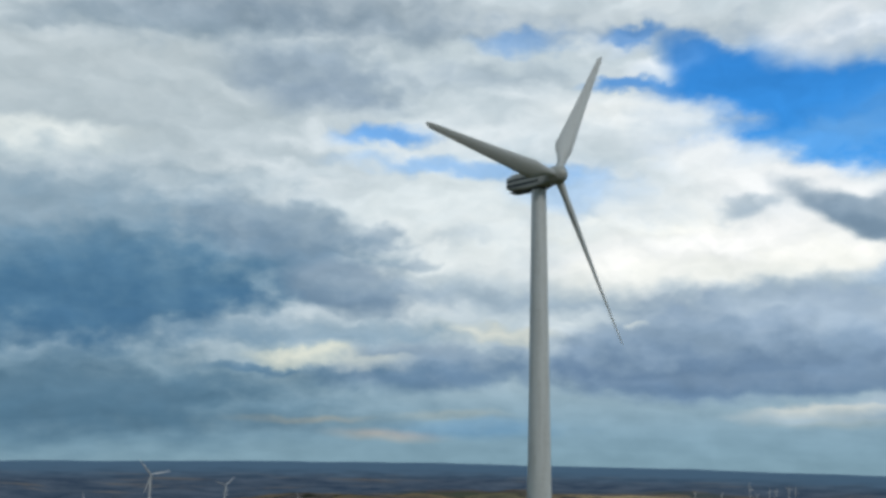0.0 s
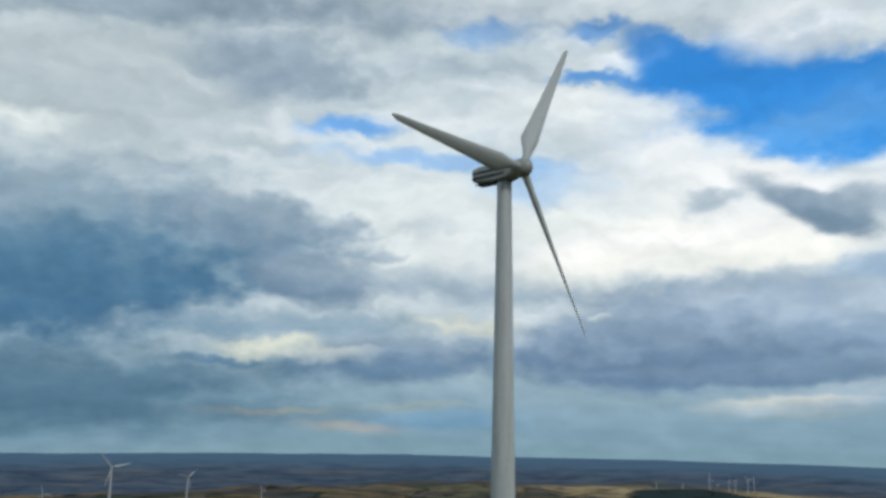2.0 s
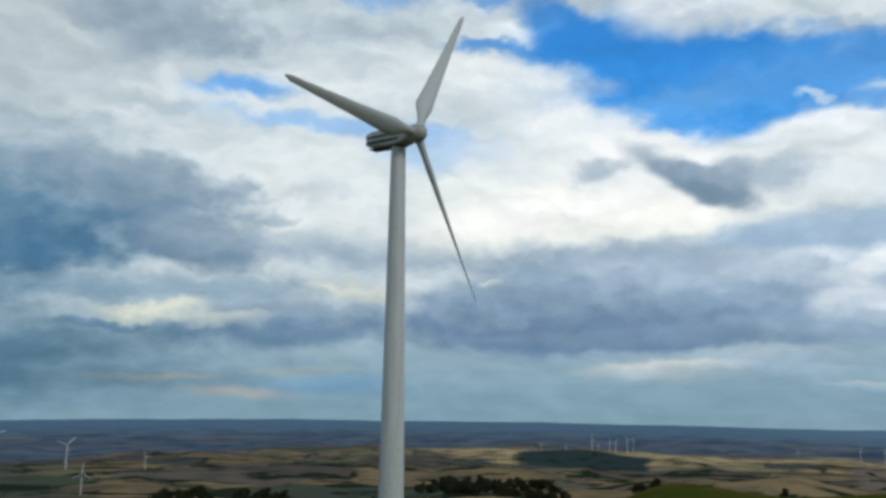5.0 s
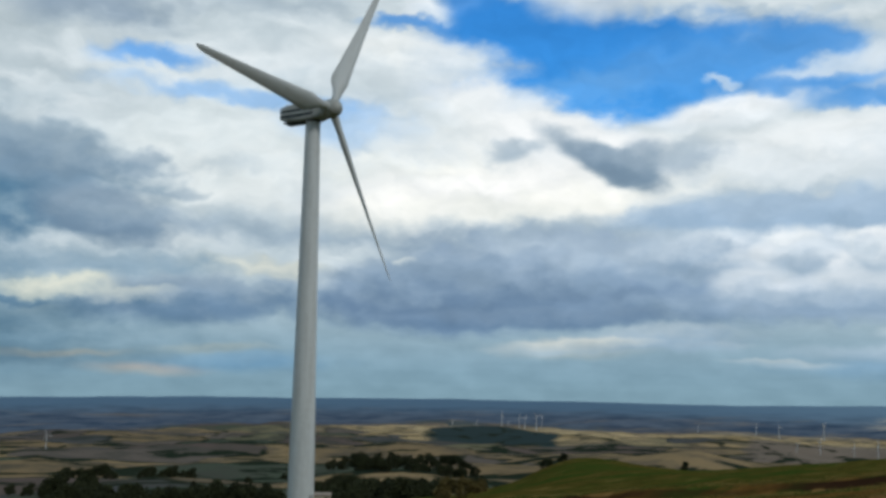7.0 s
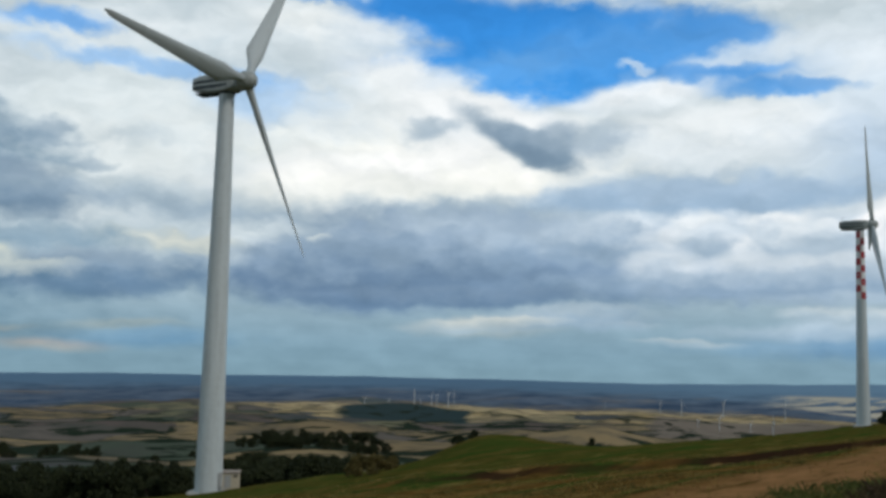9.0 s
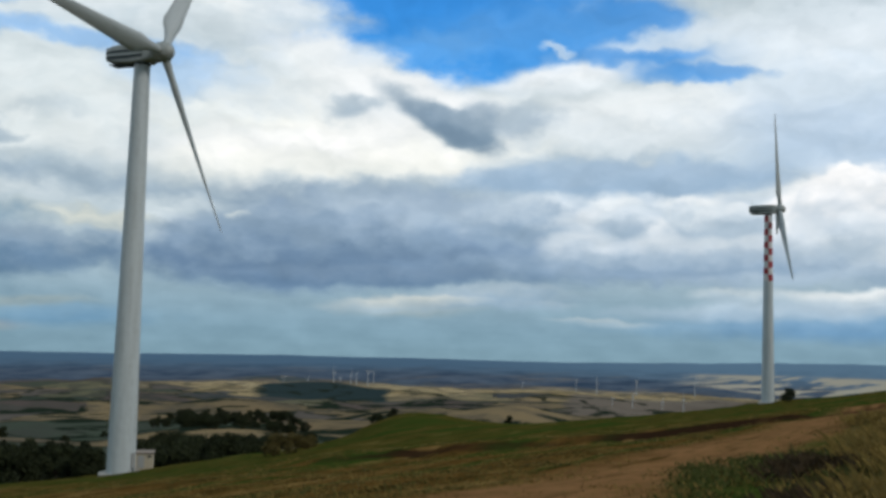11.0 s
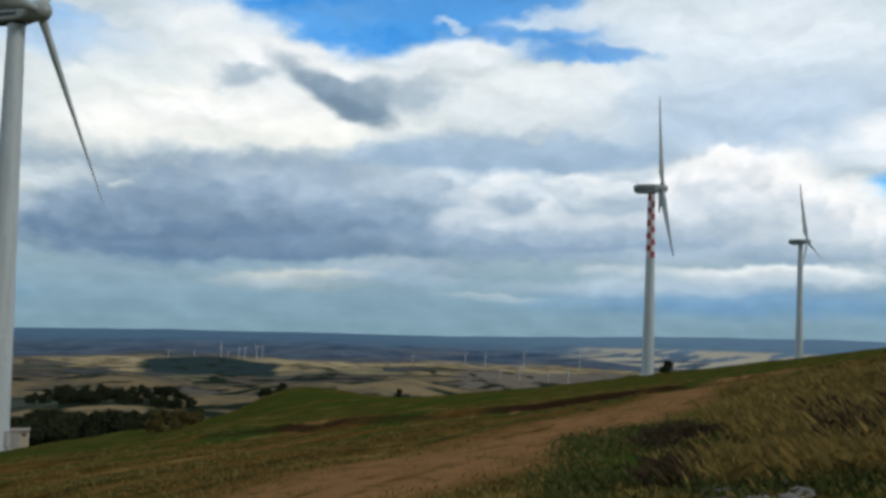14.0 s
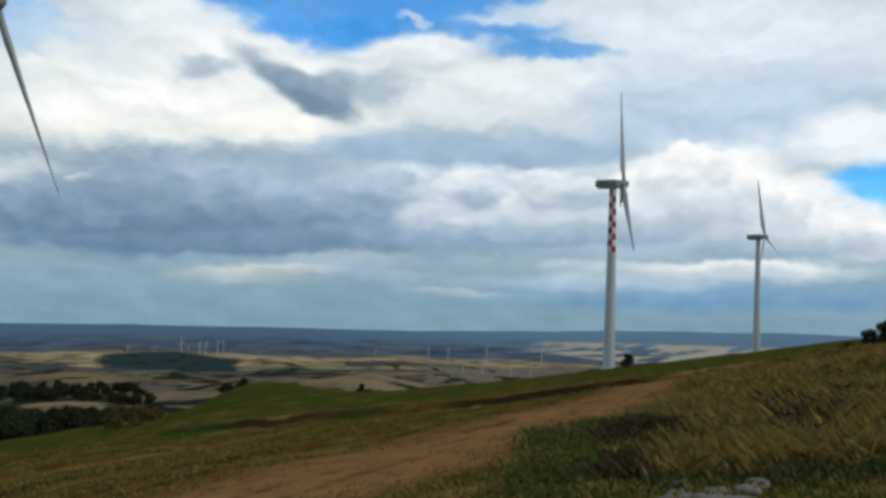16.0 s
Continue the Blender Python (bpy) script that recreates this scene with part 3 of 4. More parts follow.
    hill = k.mix(k.math("MULTIPLY", lip, k.step(patch, 0.36, 0.5)), hill, (0.035, 0.018, 0.010))
    # dark weeds and green grass on the near bank
    bank = k.math("ADD", k.math("MULTIPLY", k.math("SUBTRACT", tuft, 0.5), 5.0), bearing)
    weedy = k.math("MULTIPLY", k.math("MULTIPLY", k.step(bank, 44.6, 46.0), k.step(bank, 50.4, 49.0)), k.math("MULTIPLY", k.step(r, 12.5, 14.0), k.step(r, 24, 20)))
    grassy = k.math("MULTIPLY", k.math("MULTIPLY", k.step(bank, 38.5, 41.0), k.step(bank, 47.0, 45.5)), k.math("MULTIPLY", k.step(r, 13.5, 15.5), k.step(r, 25, 21)))
    hill = k.mix(k.math("MULTIPLY", grassy, 0.8), hill, green)
    hill = k.mix(k.math("MULTIPLY", weedy, 0.6), hill, (0.030, 0.018, 0.012))
    # a pale farm track along the brow
    lane = k.math("ABSOLUTE", k.math("SUBTRACT", k.math("ADD", edge, k.math("MULTIPLY", patch, 10.0)), k.math("MULTIPLY", k.step(bearing, 12, 24), 30.0)))
    lane = k.math("MULTIPLY", k.step(lane, 7.0, 4.0), k.math("MULTIPLY", k.step(bearing, 12.5, 14.0), k.step(bearing, 23.5, 21.5)))
    hill = k.mix(lane, hill, (0.24, 0.19, 0.11))
    colour = k.mix(k.step(k.math("ADD", edge, k.math("MULTIPLY", patch, 30.0)), 60.0, 30.0), colour, hill)
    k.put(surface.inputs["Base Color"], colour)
    k.bump(surface, tuft, 0.6, 0.25)
    return m


LAND = land_material()


# ---- the lie of the land ----
LATTICE = np.random.RandomState(7).rand(64, 64)


def value_noise(x, y):
    """Smooth noise of about -1 to 1 with features one unit wide."""
    xi, yi = np.floor(x).astype(int), np.floor(y).astype(int)
    u, v = x - xi, y - yi
    u, v = u * u * (3 - 2 * u), v * v * (3 - 2 * v)
    at = lambda i, j: LATTICE[i % 64, j % 64]
    low = at(xi, yi) * (1 - u) + at(xi + 1, yi) * u
    high = at(xi, yi + 1) * (1 - u) + at(xi + 1, yi + 1) * u
    return 2 * (low * (1 - v) + high * v) - 1


def fold(x, y, octaves=4):
    return sum(value_noise(x * 2**i + 17.3 * i, y * 2**i + 5.1 * i) / 2**i for i in range(octaves)) / 1.6


def ramp01(v, a, b):
    t = np.clip((v - a) / (b - a), 0, 1)
    return t * t * (3 - 2 * t)


def mound(x, y, bearing, reach, across, along, high):
    """A rounded rise at a bearing and distance from the camera's stand."""
    a = math.radians(bearing)
    cx, cy = reach * math.sin(a), reach * math.cos(a)
    t = (x - cx) * math.cos(a) - (y - cy) * math.sin(a)
    d = (x - cx) * math.sin(a) + (y - cy) * math.cos(a)
    return high * np.exp(-((t / across) ** 2 + (d / along) ** 2) / 2)


def height(x, y):
    """Height of the ground, zero at the camera's feet."""
    x, y = np.asarray(x, float), np.asarray(y, float)
    r = np.hypot(x, y)
    bearing = np.degrees(np.arctan2(x, y))
    slope = 0.058 * x - 0.167 * y
    slope = np.where(slope > 0, 60 * (1 - np.exp(-slope / 60)), slope)
    near = slope + 0.35 * ramp01(r, 4, 30) * fold(x / 9, y / 9, 5) + 1.3 * ramp01(r, 30, 120) * fold(x / 60, y / 60, 3)
    rim = y - (77.5 - 0.85 * x) + 1.2 * fold(x / 5, y / 5, 3)  # a low crumbling scarp below the meadow
    near = near + 0.6 * ramp01(rim, -0.4, 0.5) * ramp01(rim, 40, 4) * ramp01(x, 14, 26) * ramp01(x, 58, 46)
    near = near + mound(x, y, 22.6, 225, 7.5, 45, 4.6) + mound(x, y, 26.0, 235, 10, 55, 3.0) + mound(x, y, 62, 46, 7, 14, 1.3)
    far_r = np.array([0, 200, 300, 450, 700, 1100, 1800, 2600, 3400, 3900, 4400, 4950, 9000])
    far_e = np.array([-11, -10.4, -9.6, -8.4, -7.2, -6.4, -5.5, -4.95, -4.58, -4.2, -3.5, -2.74, -2.74])
    plain = r * np.tan(np.radians(np.interp(r, far_r, far_e)))
    plain = plain + 0.0105 * np.minimum(r, 2400) * ramp01(r, 250, 900) * ramp01(r, 4700, 3600) * fold(x / 340 + 3, y / 340, 4)
    plain = plain + 10.0 * ramp01(r, 300, 600) * ramp01(r, 2400, 1500) * fold(x / 150 + 8, y / 150 + 2, 3)
    plain = plain + mound(x, y, 18.3, 2900, 120, 90, 26) + mound(x, y, -10, 330, 26, 45, 9) + mound(x, y, 30, 1150, 42, 90, 20) + mound(x, y, 26.5, 1500, 60, 110, 16) + mound(x, y, 12, 900, 50, 80, 8) + mound(x, y, 38, 2300, 190, 180, -8)
    plain = plain + ramp01(r, 4300, 4900) * ramp01(bearing, 30, 58) * (68 + 12 * fold(bearing / 5, r / 900, 4))
    plain = plain + ramp01(r, 4500, 4900) * 5 * fold(bearing / 4 + 9, r / 900, 4)
    edge = y - (140 + 0.42 * x) - 70 * np.exp(-(((bearing - 25) / 6.5) ** 2))
    w = np.maximum(ramp01(edge, 0, 95), ramp01(r, 700, 1100))
    return near * (1 - w) + plain * w


def ground_z(x, y):
    return float(height(x, y))


def build_ground():
    bearings = np.unique(np.concatenate([np.arange(-40, 75.01, 0.25), np.arange(78, 318, 3.0)]))
    bearings = np.radians(bearings)
    radii = np.concatenate([[0.6], np.geomspace(1.4, 4960, 330)])
    rr, bb = np.meshgrid(radii, bearings, indexing="ij")
    x, y = rr * np.sin(bb), rr * np.cos(bb)
    z = height(x, y)
    verts = np.stack([x, y, z], -1).reshape(-1, 3)
    n, m = len(radii), len(bearings)
    i, j = np.meshgrid(np.arange(n - 1), np.arange(m), indexing="ij")
    k = (j + 1) % m
    quads = np.stack([i * m + j, i * m + k, (i + 1) * m + k, (i + 1) * m + j], -1).reshape(-1, 4)[:, ::-1]
    verts = np.concatenate([verts, [[0, 0, ground_z(0, 0)]]])
    centre = len(verts) - 1
    faces = quads.tolist() + [[centre, (a + 1) % m, a] for a in range(m)]
    mesh = bpy.data.meshes.new("ground")
    mesh.from_pydata(verts.tolist(), [], faces)
    mesh.polygons.foreach_set("use_smooth", [True] * len(mesh.polygons))
    mesh.materials.append(LAND)
    mesh.update()
    return tagged(new("ground", mesh), "grassy brown hillside falling to a plain of stubble fields", "ground", kind="structure")


build_ground()


# ---- wind turbines ----
def part(name, bm, mat, parent, label="", smooth=True, m=None):
    """Links a bmesh as one mesh under a thing or a part."""
    mesh = bpy.data.meshes.new(name)
    bmesh.ops.recalc_face_normals(bm, faces=bm.faces)
    bm.to_mesh(mesh)
    bm.free()
    if smooth:
        mesh.polygons.foreach_set("use_smooth", [True] * len(mesh.polygons))
        mesh.set_sharp_from_angle(angle=radians(40))
    mesh.materials.append(mat)
    ob = new(name, mesh)
    ob.parent = parent
    if m is not None:
        ob.matrix_basis = m
    return tagged(ob, label)


def loft(bm, rings, close=True):
    """Skins a row of equal rings of points; caps both ends."""
    rows = [[bm.verts.new(p) for p in ring] for ring in rings]
    n = len(rows[0])
    for a, b in zip(rows, rows[1:]):
        for i in range(n):
            bm.faces.new((a[i], a[(i + 1) % n], b[(i + 1) % n], b[i]))
    if close:
        bm.faces.new(rows[0][::-1]), bm.faces.new(rows[-1])
    return bm


def circle(radius, z, n=40, start=0.0):
    return [(radius * math.cos(start + 2 * math.pi * i / n), radius * math.sin(start + 2 * math.pi * i / n), z) for i in range(n)]


def box(bm, sx, sy, sz, x=0, y=0, z=0, bevel=0.0):
    made = bmesh.ops.create_cube(bm, size=1.0, matrix=Matrix.Translation((x, y, z)) @ Matrix.Diagonal((sx, sy, sz, 1)))
    if bevel:
        edges = list({e for v in made["verts"] for e in v.link_edges})
        bmesh.ops.bevel(bm, geom=edges, offset=bevel, segments=2, affect="EDGES")
    return bm


def tower_radius(z, tall, foot, top):
    """Straight taper with a slightly quicker one in the topmost third."""
    return foot + (top - foot) * (z / tall)


def blade_rings(length, chord, n=18):
    """Sections of a blade that points along z, round at the root, thin and twisted at the tip."""
    rings = []
    for i in range(27):
        t = i / 26
        z = length * t
        root = 1 - float(ramp01(t, 0.03, 0.19))
        c = chord * (1 - 0.74 * max(0.0, (t - 0.19) / 0.81) ** 0.85) * (1 if t > 0.19 else 0.42 + 0.58 * float(ramp01(t, 0.03, 0.19)))
        if t > 0.96:
            c *= max(0.12, math.sqrt(max(0.0, 1 - ((t - 0.96) / 0.042) ** 2)))
        thick = c * (0.30 - 0.16 * t)
        twist = -math.radians(26 + 10 * (1 - t) ** 2)
        ring = []
        for k in range(n):
            a = 2 * math.pi * k / n
            ox, oy = 0.42 * chord / 2 * math.cos(a), 0.42 * chord / 2 * math.sin(a)
            ca = 0.5 * (1 + math.cos(a))
            ax = c * (ca - 0.32)
            ay = thick * math.sin(a) * (0.35 + 0.65 * (1 - ca)) * 0.9
            px, py = -ox * root - ax * (1 - root), oy * root + ay * (1 - root)
            bend = -0.012 * length * t * t
            ring.append((px * math.cos(twist) - py * math.sin(twist), px * math.sin(twist) + py * math.cos(twist) + bend, z))
        rings.append(ring)
    return rings


def rounded(w, h, x, z0, n=8, r=0.35):
    """A rounded rectangle across the x axis, its middle at height z0."""
    r = min(r, 0.49 * w, 0.49 * h)
    pts = []
    for cx, cz, a0 in ((w / 2 - r, h / 2 - r, 0), (-w / 2 + r, h / 2 - r, 90), (-w / 2 + r, -h / 2 + r, 180), (w / 2 - r, -h / 2 + r, 270)):
        for i in range(n):
            a = math.radians(a0 + 90 * i / (n - 1))
            pts.append((x, cx + r * math.cos(a), z0 + cz + r * math.sin(a)))
    return pts


def build_turbine(label, tall=60.0, foot=2.0, top=1.16, reach=30.0, phase=86.0, checks=False, far=False):
    """A three-bladed turbine that stands at the origin and faces along its x axis."""
    thing = tagged(new("wind_turbine"), label, "wind turbine", "wind turbines")
    paint = TOWER_FAR if far else TOWER
    sides = 14 if far else 48
    bm = bmesh.new()
    loft(bm, [circle(tower_radius(z, tall, foot, top), z, sides) for z in np.linspace(-0.6, tall, 4 if far else 25)])
    tower = part("tower", bm, paint, thing)
    if not far:
        for z in (0.12, tall * 0.34, tall * 0.68, tall - 0.25):
            bm = bmesh.new()
            rad = tower_radius(z, tall, foot, top)
            loft(bm, [circle(rad + 0.003, z - 0.09, 48), circle(rad + 0.03, z - 0.07, 48), circle(rad + 0.03, z + 0.07, 48), circle(rad + 0.003, z + 0.09, 48)])
            part("flange", bm, TOWER, tower)
        bm = bmesh.new()
        loft(bm, [circle(foot + 1.1, -0.9, 48), circle(foot + 1.1, 0.02, 48), circle(foot + 1.0, 0.1, 48)])
        part("footing", bm, CONCRETE, thing, "round concrete footing")
        bm = bmesh.new()
        box(bm, 0.14, 0.9, 2.1, foot * 0.985 + 0.02, 0, 2.0, 0.05)
        door = part("door", bm, STEEL, tower, "grey steel access door")
        bm = bmesh.new()
        for i in range(5):
            box(bm, 0.28, 1.0, 0.05, foot + 0.25 + 0.28 * (4 - i), 0, 0.18 + 0.19 * i)
        part("steps", bm, STEEL, thing, "grey steel steps", smooth=False)
    if checks:
        rows, columns, tile_h = 10, 4, 2.1
        for row in range(rows):
            for column in range(columns):
                z1 = tall - 0.35 - row * tile_h
                bm = bmesh.new()
                a0 = 2 * math.pi * column / columns
                grid = []
                for zz in (z1, z1 - tile_h):
                    rad = tower_radius(zz, tall, foot, top) + 0.02
                    grid.append([bm.verts.new((rad * math.cos(a0 + 2 * math.pi / columns * i / 8), rad * math.sin(a0 + 2 * math.pi / columns * i / 8), zz)) for i in range(9)])
                for i in range(8):
                    bm.faces.new((grid[0][i], grid[1][i], grid[1][i + 1], grid[0][i + 1]))
                red = (row + column) % 2 == 0
                part("painted_panel", bm, RED if red else WHITE, tower, "red warning square" if red else "white warning square")
    axis_z = tall + 1.75
    # nacelle along x: the tail behind, the hub in front
    bm = bmesh.new()
    shape = ((-5.9, 1.9, 1.5, 0.05), (-5.75, 2.3, 2.0, 0.0), (-4.5, 2.7, 2.6, -0.05), (-1.5, 2.9, 3.0, -0.1), (1.2, 2.8, 2.9, 0.0), (2.3, 2.4, 2.4, 0.05), (2.6, 2.0, 2.0, 0.05))
    loft(bm, [rounded(w, h, x, axis_z + dz) for x, w, h, dz in shape])
    nacelle = part("nacelle", bm, TOWER_FAR if far else SHELL, thing)
    if not far:
        for side in (1, -1):
            # the lower band carries the shade of the underside in its colour
            for low, high in ((0.0, 0.42), (-0.95, -0.42)):
                bm = bmesh.new()
                loft(bm, [[(x, side * (w / 2 - 0.06), axis_z + low * q), (x, side * (w / 2 + 0.025), axis_z + low * q), (x, side * (w / 2 + 0.025), axis_z + high * q), (x, side * (w / 2 - 0.06), axis_z + high * q)] for x, w, q in ((-5.6, 2.36, 0.85), (-4.5, 2.7, 1.0), (-1.5, 2.9, 1.0), (0.9, 2.82, 0.8))])
                part("side_band", bm, DARK_BAND, nacelle, "dark band along the side")
        bm = bmesh.new()
        box(bm, 0.08, 1.5, 1.1, -5.9, 0, axis_z, 0.03)
        part("rear_vent", bm, DARK_BAND, nacelle, "dark air outlet")
        # dark sheet that paints in the shade beneath the nacelle
        bm = bmesh.new()
        box(bm, 6.2, 2.0, 0.12, -2.2, 0, axis_z - 1.58, 0.04)
        part("underside", bm, DARK_BAND, nacelle, "underside panel coloured dark for the shade below the nacelle")
        bm = bmesh.new()
        loft(bm, [circle(top + 0.1, tall - 0.05, 40), circle(top + 0.1, tall + 0.45, 40)])
        part("yaw_ring", bm, DARK_BAND, nacelle, "dark turning ring")
        for side in (0.5, -0.5):
            bm = bmesh.new()
            loft(bm, [circle(0.03, 0, 8), circle(0.03, 1.1, 8)])
            box(bm, 0.4, 0.06, 0.06, 0, 0, 1.1)
            part("wind_vane", bm, STEEL, nacelle, m=pose(-4.9, side, axis_z + 1.22))
    # the rotor leans back by five degrees
    hub_at = pose(3.6, 0, axis_z + 0.1, 0, -5, 0)
    bm = bmesh.new()
    prof = ((-1.1, 1.25), (-0.95, 1.45), (0.2, 1.5), (0.8, 1.35), (1.3, 1.0), (1.65, 0.5), (1.75, 0.08))
    loft(bm, [[(x, b, a) for a, b, _ in circle(rad, 0, 12 if far else 32)] for x, rad in prof])
    hub = part("hub", bm, TOWER_FAR if far else SHELL, thing, m=hub_at)
    first = None
    for i in range(3):
        turn = hub_at @ Matrix.Rotation(radians(phase + 120 * i), 4, "X") @ pose(0, 0, 0, 0, 0, 90)
        if first is None:
            bm = bmesh.new()
            loft(bm, blade_rings(reach - 0.5, 3.05 if not far else 3.0, 10 if far else 18))
            bmesh.ops.translate(bm, verts=bm.verts, vec=(0, 0, 0.5))
            first = part("blade", bm, TOWER_FAR if far else BLADE, thing, m=turn)
        else:
            other = new("blade", first.data)
            other.parent, other.matrix_basis = thing, turn
        if not far:
            bm = bmesh.new()
            loft(bm, [circle(0.6, 0.95, 24), circle(0.6, 1.45, 24)])
            part("blade_collar", bm, STEEL, hub, m=hub_at.inverted() @ turn)
    return thing


def stand(thing, bearing, reach, facing, sink=0.0, z=None):
    """Puts a turbine at a bearing and distance, its hub towards the bearing 'facing'."""
    a = radians(bearing)
    x, y = reach * math.sin(a), reach * math.cos(a)
    thing.matrix_basis = pose(x, y, (ground_z(x, y) if z is None else z) - sink, 0, 0, 90 - facing)
    return thing


stand(build_turbine("large white wind turbine with a dark-banded nacelle on the hillside", reach=29.5, phase=88), 6.25, 141, 134)
stand(build_turbine("white wind turbine with a red and white checkered tower top", reach=31, checks=True, phase=20), 44.95, 309, 132)
stand(build_turbine("plain white wind turbine farther along the ridge", reach=31, phase=14), 53.60, 515, 158)

# far turbines on the plain: bearing, distance, size (fitted to the camera's view), blade turn
far_one = build_turbine("small far-off white wind turbine on the plain", phase=40, far=True)
stand(far_one, -17.05, 1525, 150)
FAR = ((-20.6, 1400, 0.4, 95), (-12.75, 1400, 0.55, 30), (-11.85, 850, 0.3, 75), (-8.4, 1400, 0.3, 100), (15.46, 3500, 0.5, 10), (16.97, 3550, 0.5, 50), (18.55, 3450, 0.8, 90), (18.95, 3600, 0.5, 20), (19.62, 3500, 0.65, 65), (19.97, 3600, 0.65, 35), (20.68, 3450, 0.8, 5), (21.03, 3600, 0.6, 80),
       (30.37, 3700, 0.5, 15), (33.68, 3500, 0.65, 55), (34.94, 3450, 0.75, 95), (37.36, 3450, 0.85, 25), (40.81, 3450, 0.85, 70), (37.13, 2000, 0.5, 40), (40.14, 2000, 0.55, 85), (38.9, 2100, 0.45, 60), (35.9, 2100, 0.4, 12))
for bearing, reach, size, turned in FAR:
    a = radians(bearing)
    x, y = reach * math.sin(a), reach * math.cos(a)
    copy = copy_thing(far_one, pose(x, y, ground_z(x, y), 0, 0, 90 - 150) @ Matrix.Scale(size, 4))
    for child in copy.children:
        if child.name.startswith("blade"):
            child.matrix_basis = pose(3.6, 0, 61.85, 0, -5, 0) @ Matrix.Rotation(radians(turned), 4, "X") @ pose(3.6, 0, 61.85, 0, -5, 0).inverted() @ child.matrix_basis


# ---- the cabin beside the large turbine ----
def build_cabin():
    """A small plastered transformer cabin with a flat slab roof, standing at the origin."""
    thing = tagged(new("transformer_cabin"), "small cream plastered transformer cabin beside the tower foot", "cabin")
    bm = bmesh.new()
    box(bm, 2.6, 2.4, 2.6, 0, 0, 0.9, 0.03)
    walls = part("wall", bm, PLASTER, thing)
    bm = bmesh.new()
    box(bm, 2.95, 2.75, 0.16, 0, 0, 2.28, 0.03)
    part("roof", bm, ROOF, thing, "brown flat slab roof")
    bm = bmesh.new()
    box(bm, 0.95, 0.07, 1.85, -0.35, -1.21, 0.98, 0.02)
    door = part("door", bm, STEEL, thing, "grey steel door")
    bm = bmesh.new()
    box(bm, 0.12, 0.06, 0.04, -0.02, -1.27, 1.0, 0.01)
    part("handle", bm, DARK_BAND, door)
    bm = bmesh.new()
    for i in range(5):
        box(bm, 0.5, 0.05, 0.06, 0.8, -1.21, 1.55 + 0.1 * i)
    part("louvre", bm, DARK_BAND, thing, "dark vent louvre", smooth=False)
    return thing


a = radians(7.52)
cabin = build_cabin()
cabin.matrix_basis = pose(143 * math.sin(a), 143 * math.cos(a), ground_z(143 * math.sin(a), 143 * math.cos(a)) + 0.3, 0, 0, -12)


# ---- trees, bushes, grass and stones ----
def leaf_material(name, dark, light):
    m, tree, surface = material(name, 0.8)
    surface.inputs["Specular IOR Level"].default_value = 0.2
    k = Nodes(tree)
    rnd = k.add("ShaderNodeNewGeometry").outputs["Random Per Island"]
    own = k.add("ShaderNodeObjectInfo").outputs["Random"]
    k.put(surface.inputs["Base Color"], k.mix(k.math("ADD", k.math("MULTIPLY", rnd, 0.75), k.math("MULTIPLY", own, 0.25)), dark, light))
    return m


LEAF = leaf_material("dark_leaves", (0.012, 0.017, 0.007), (0.036, 0.044, 0.016))
LEAF_OCHRE = leaf_material("ochre_leaves", (0.05, 0.042, 0.012), (0.13, 0.10, 0.03))
BARK = painted("bark", (0.07, 0.055, 0.04), (0.035, 0.03, 0.022), rough=0.95, scale=3)
GRASS_DRY = leaf_material("dry_grass", (0.13, 0.088, 0.022), (0.30, 0.205, 0.056))
GRASS_GREEN = leaf_material("green_grass", (0.038, 0.048, 0.009), (0.095, 0.105, 0.023))
WEED = leaf_material("brown_weeds", (0.03, 0.020, 0.010), (0.09, 0.058, 0.026))
m_stone, stone_tree, stone_surface = material("pale_stone", 0.9)
ks = Nodes(stone_tree)
ks.put(stone_surface.inputs["Base Color"], ks.mix(ks.noise(ks.add("ShaderNodeTexCoord").outputs["Object"], 6.0, 6.0, 0.65), (0.10, 0.09, 0.075), (0.27, 0.25, 0.22)))


def limb(bm, a, b, ra, rb, n=7):
    """A tapered round limb from a to b."""
    a, b = Vector(a), Vector(b)
    q = (b - a).to_track_quat("Z", "Y").to_matrix()
    loft(bm, [[tuple(p + q @ Vector((r * math.cos(2 * math.pi * i / n), r * math.sin(2 * math.pi * i / n), 0))) for i in range(n)] for p, r in ((a, ra), (a.lerp(b, 0.5) + Vector((0.02, 0.03, 0)), (ra + rb) / 2), (b, rb))])


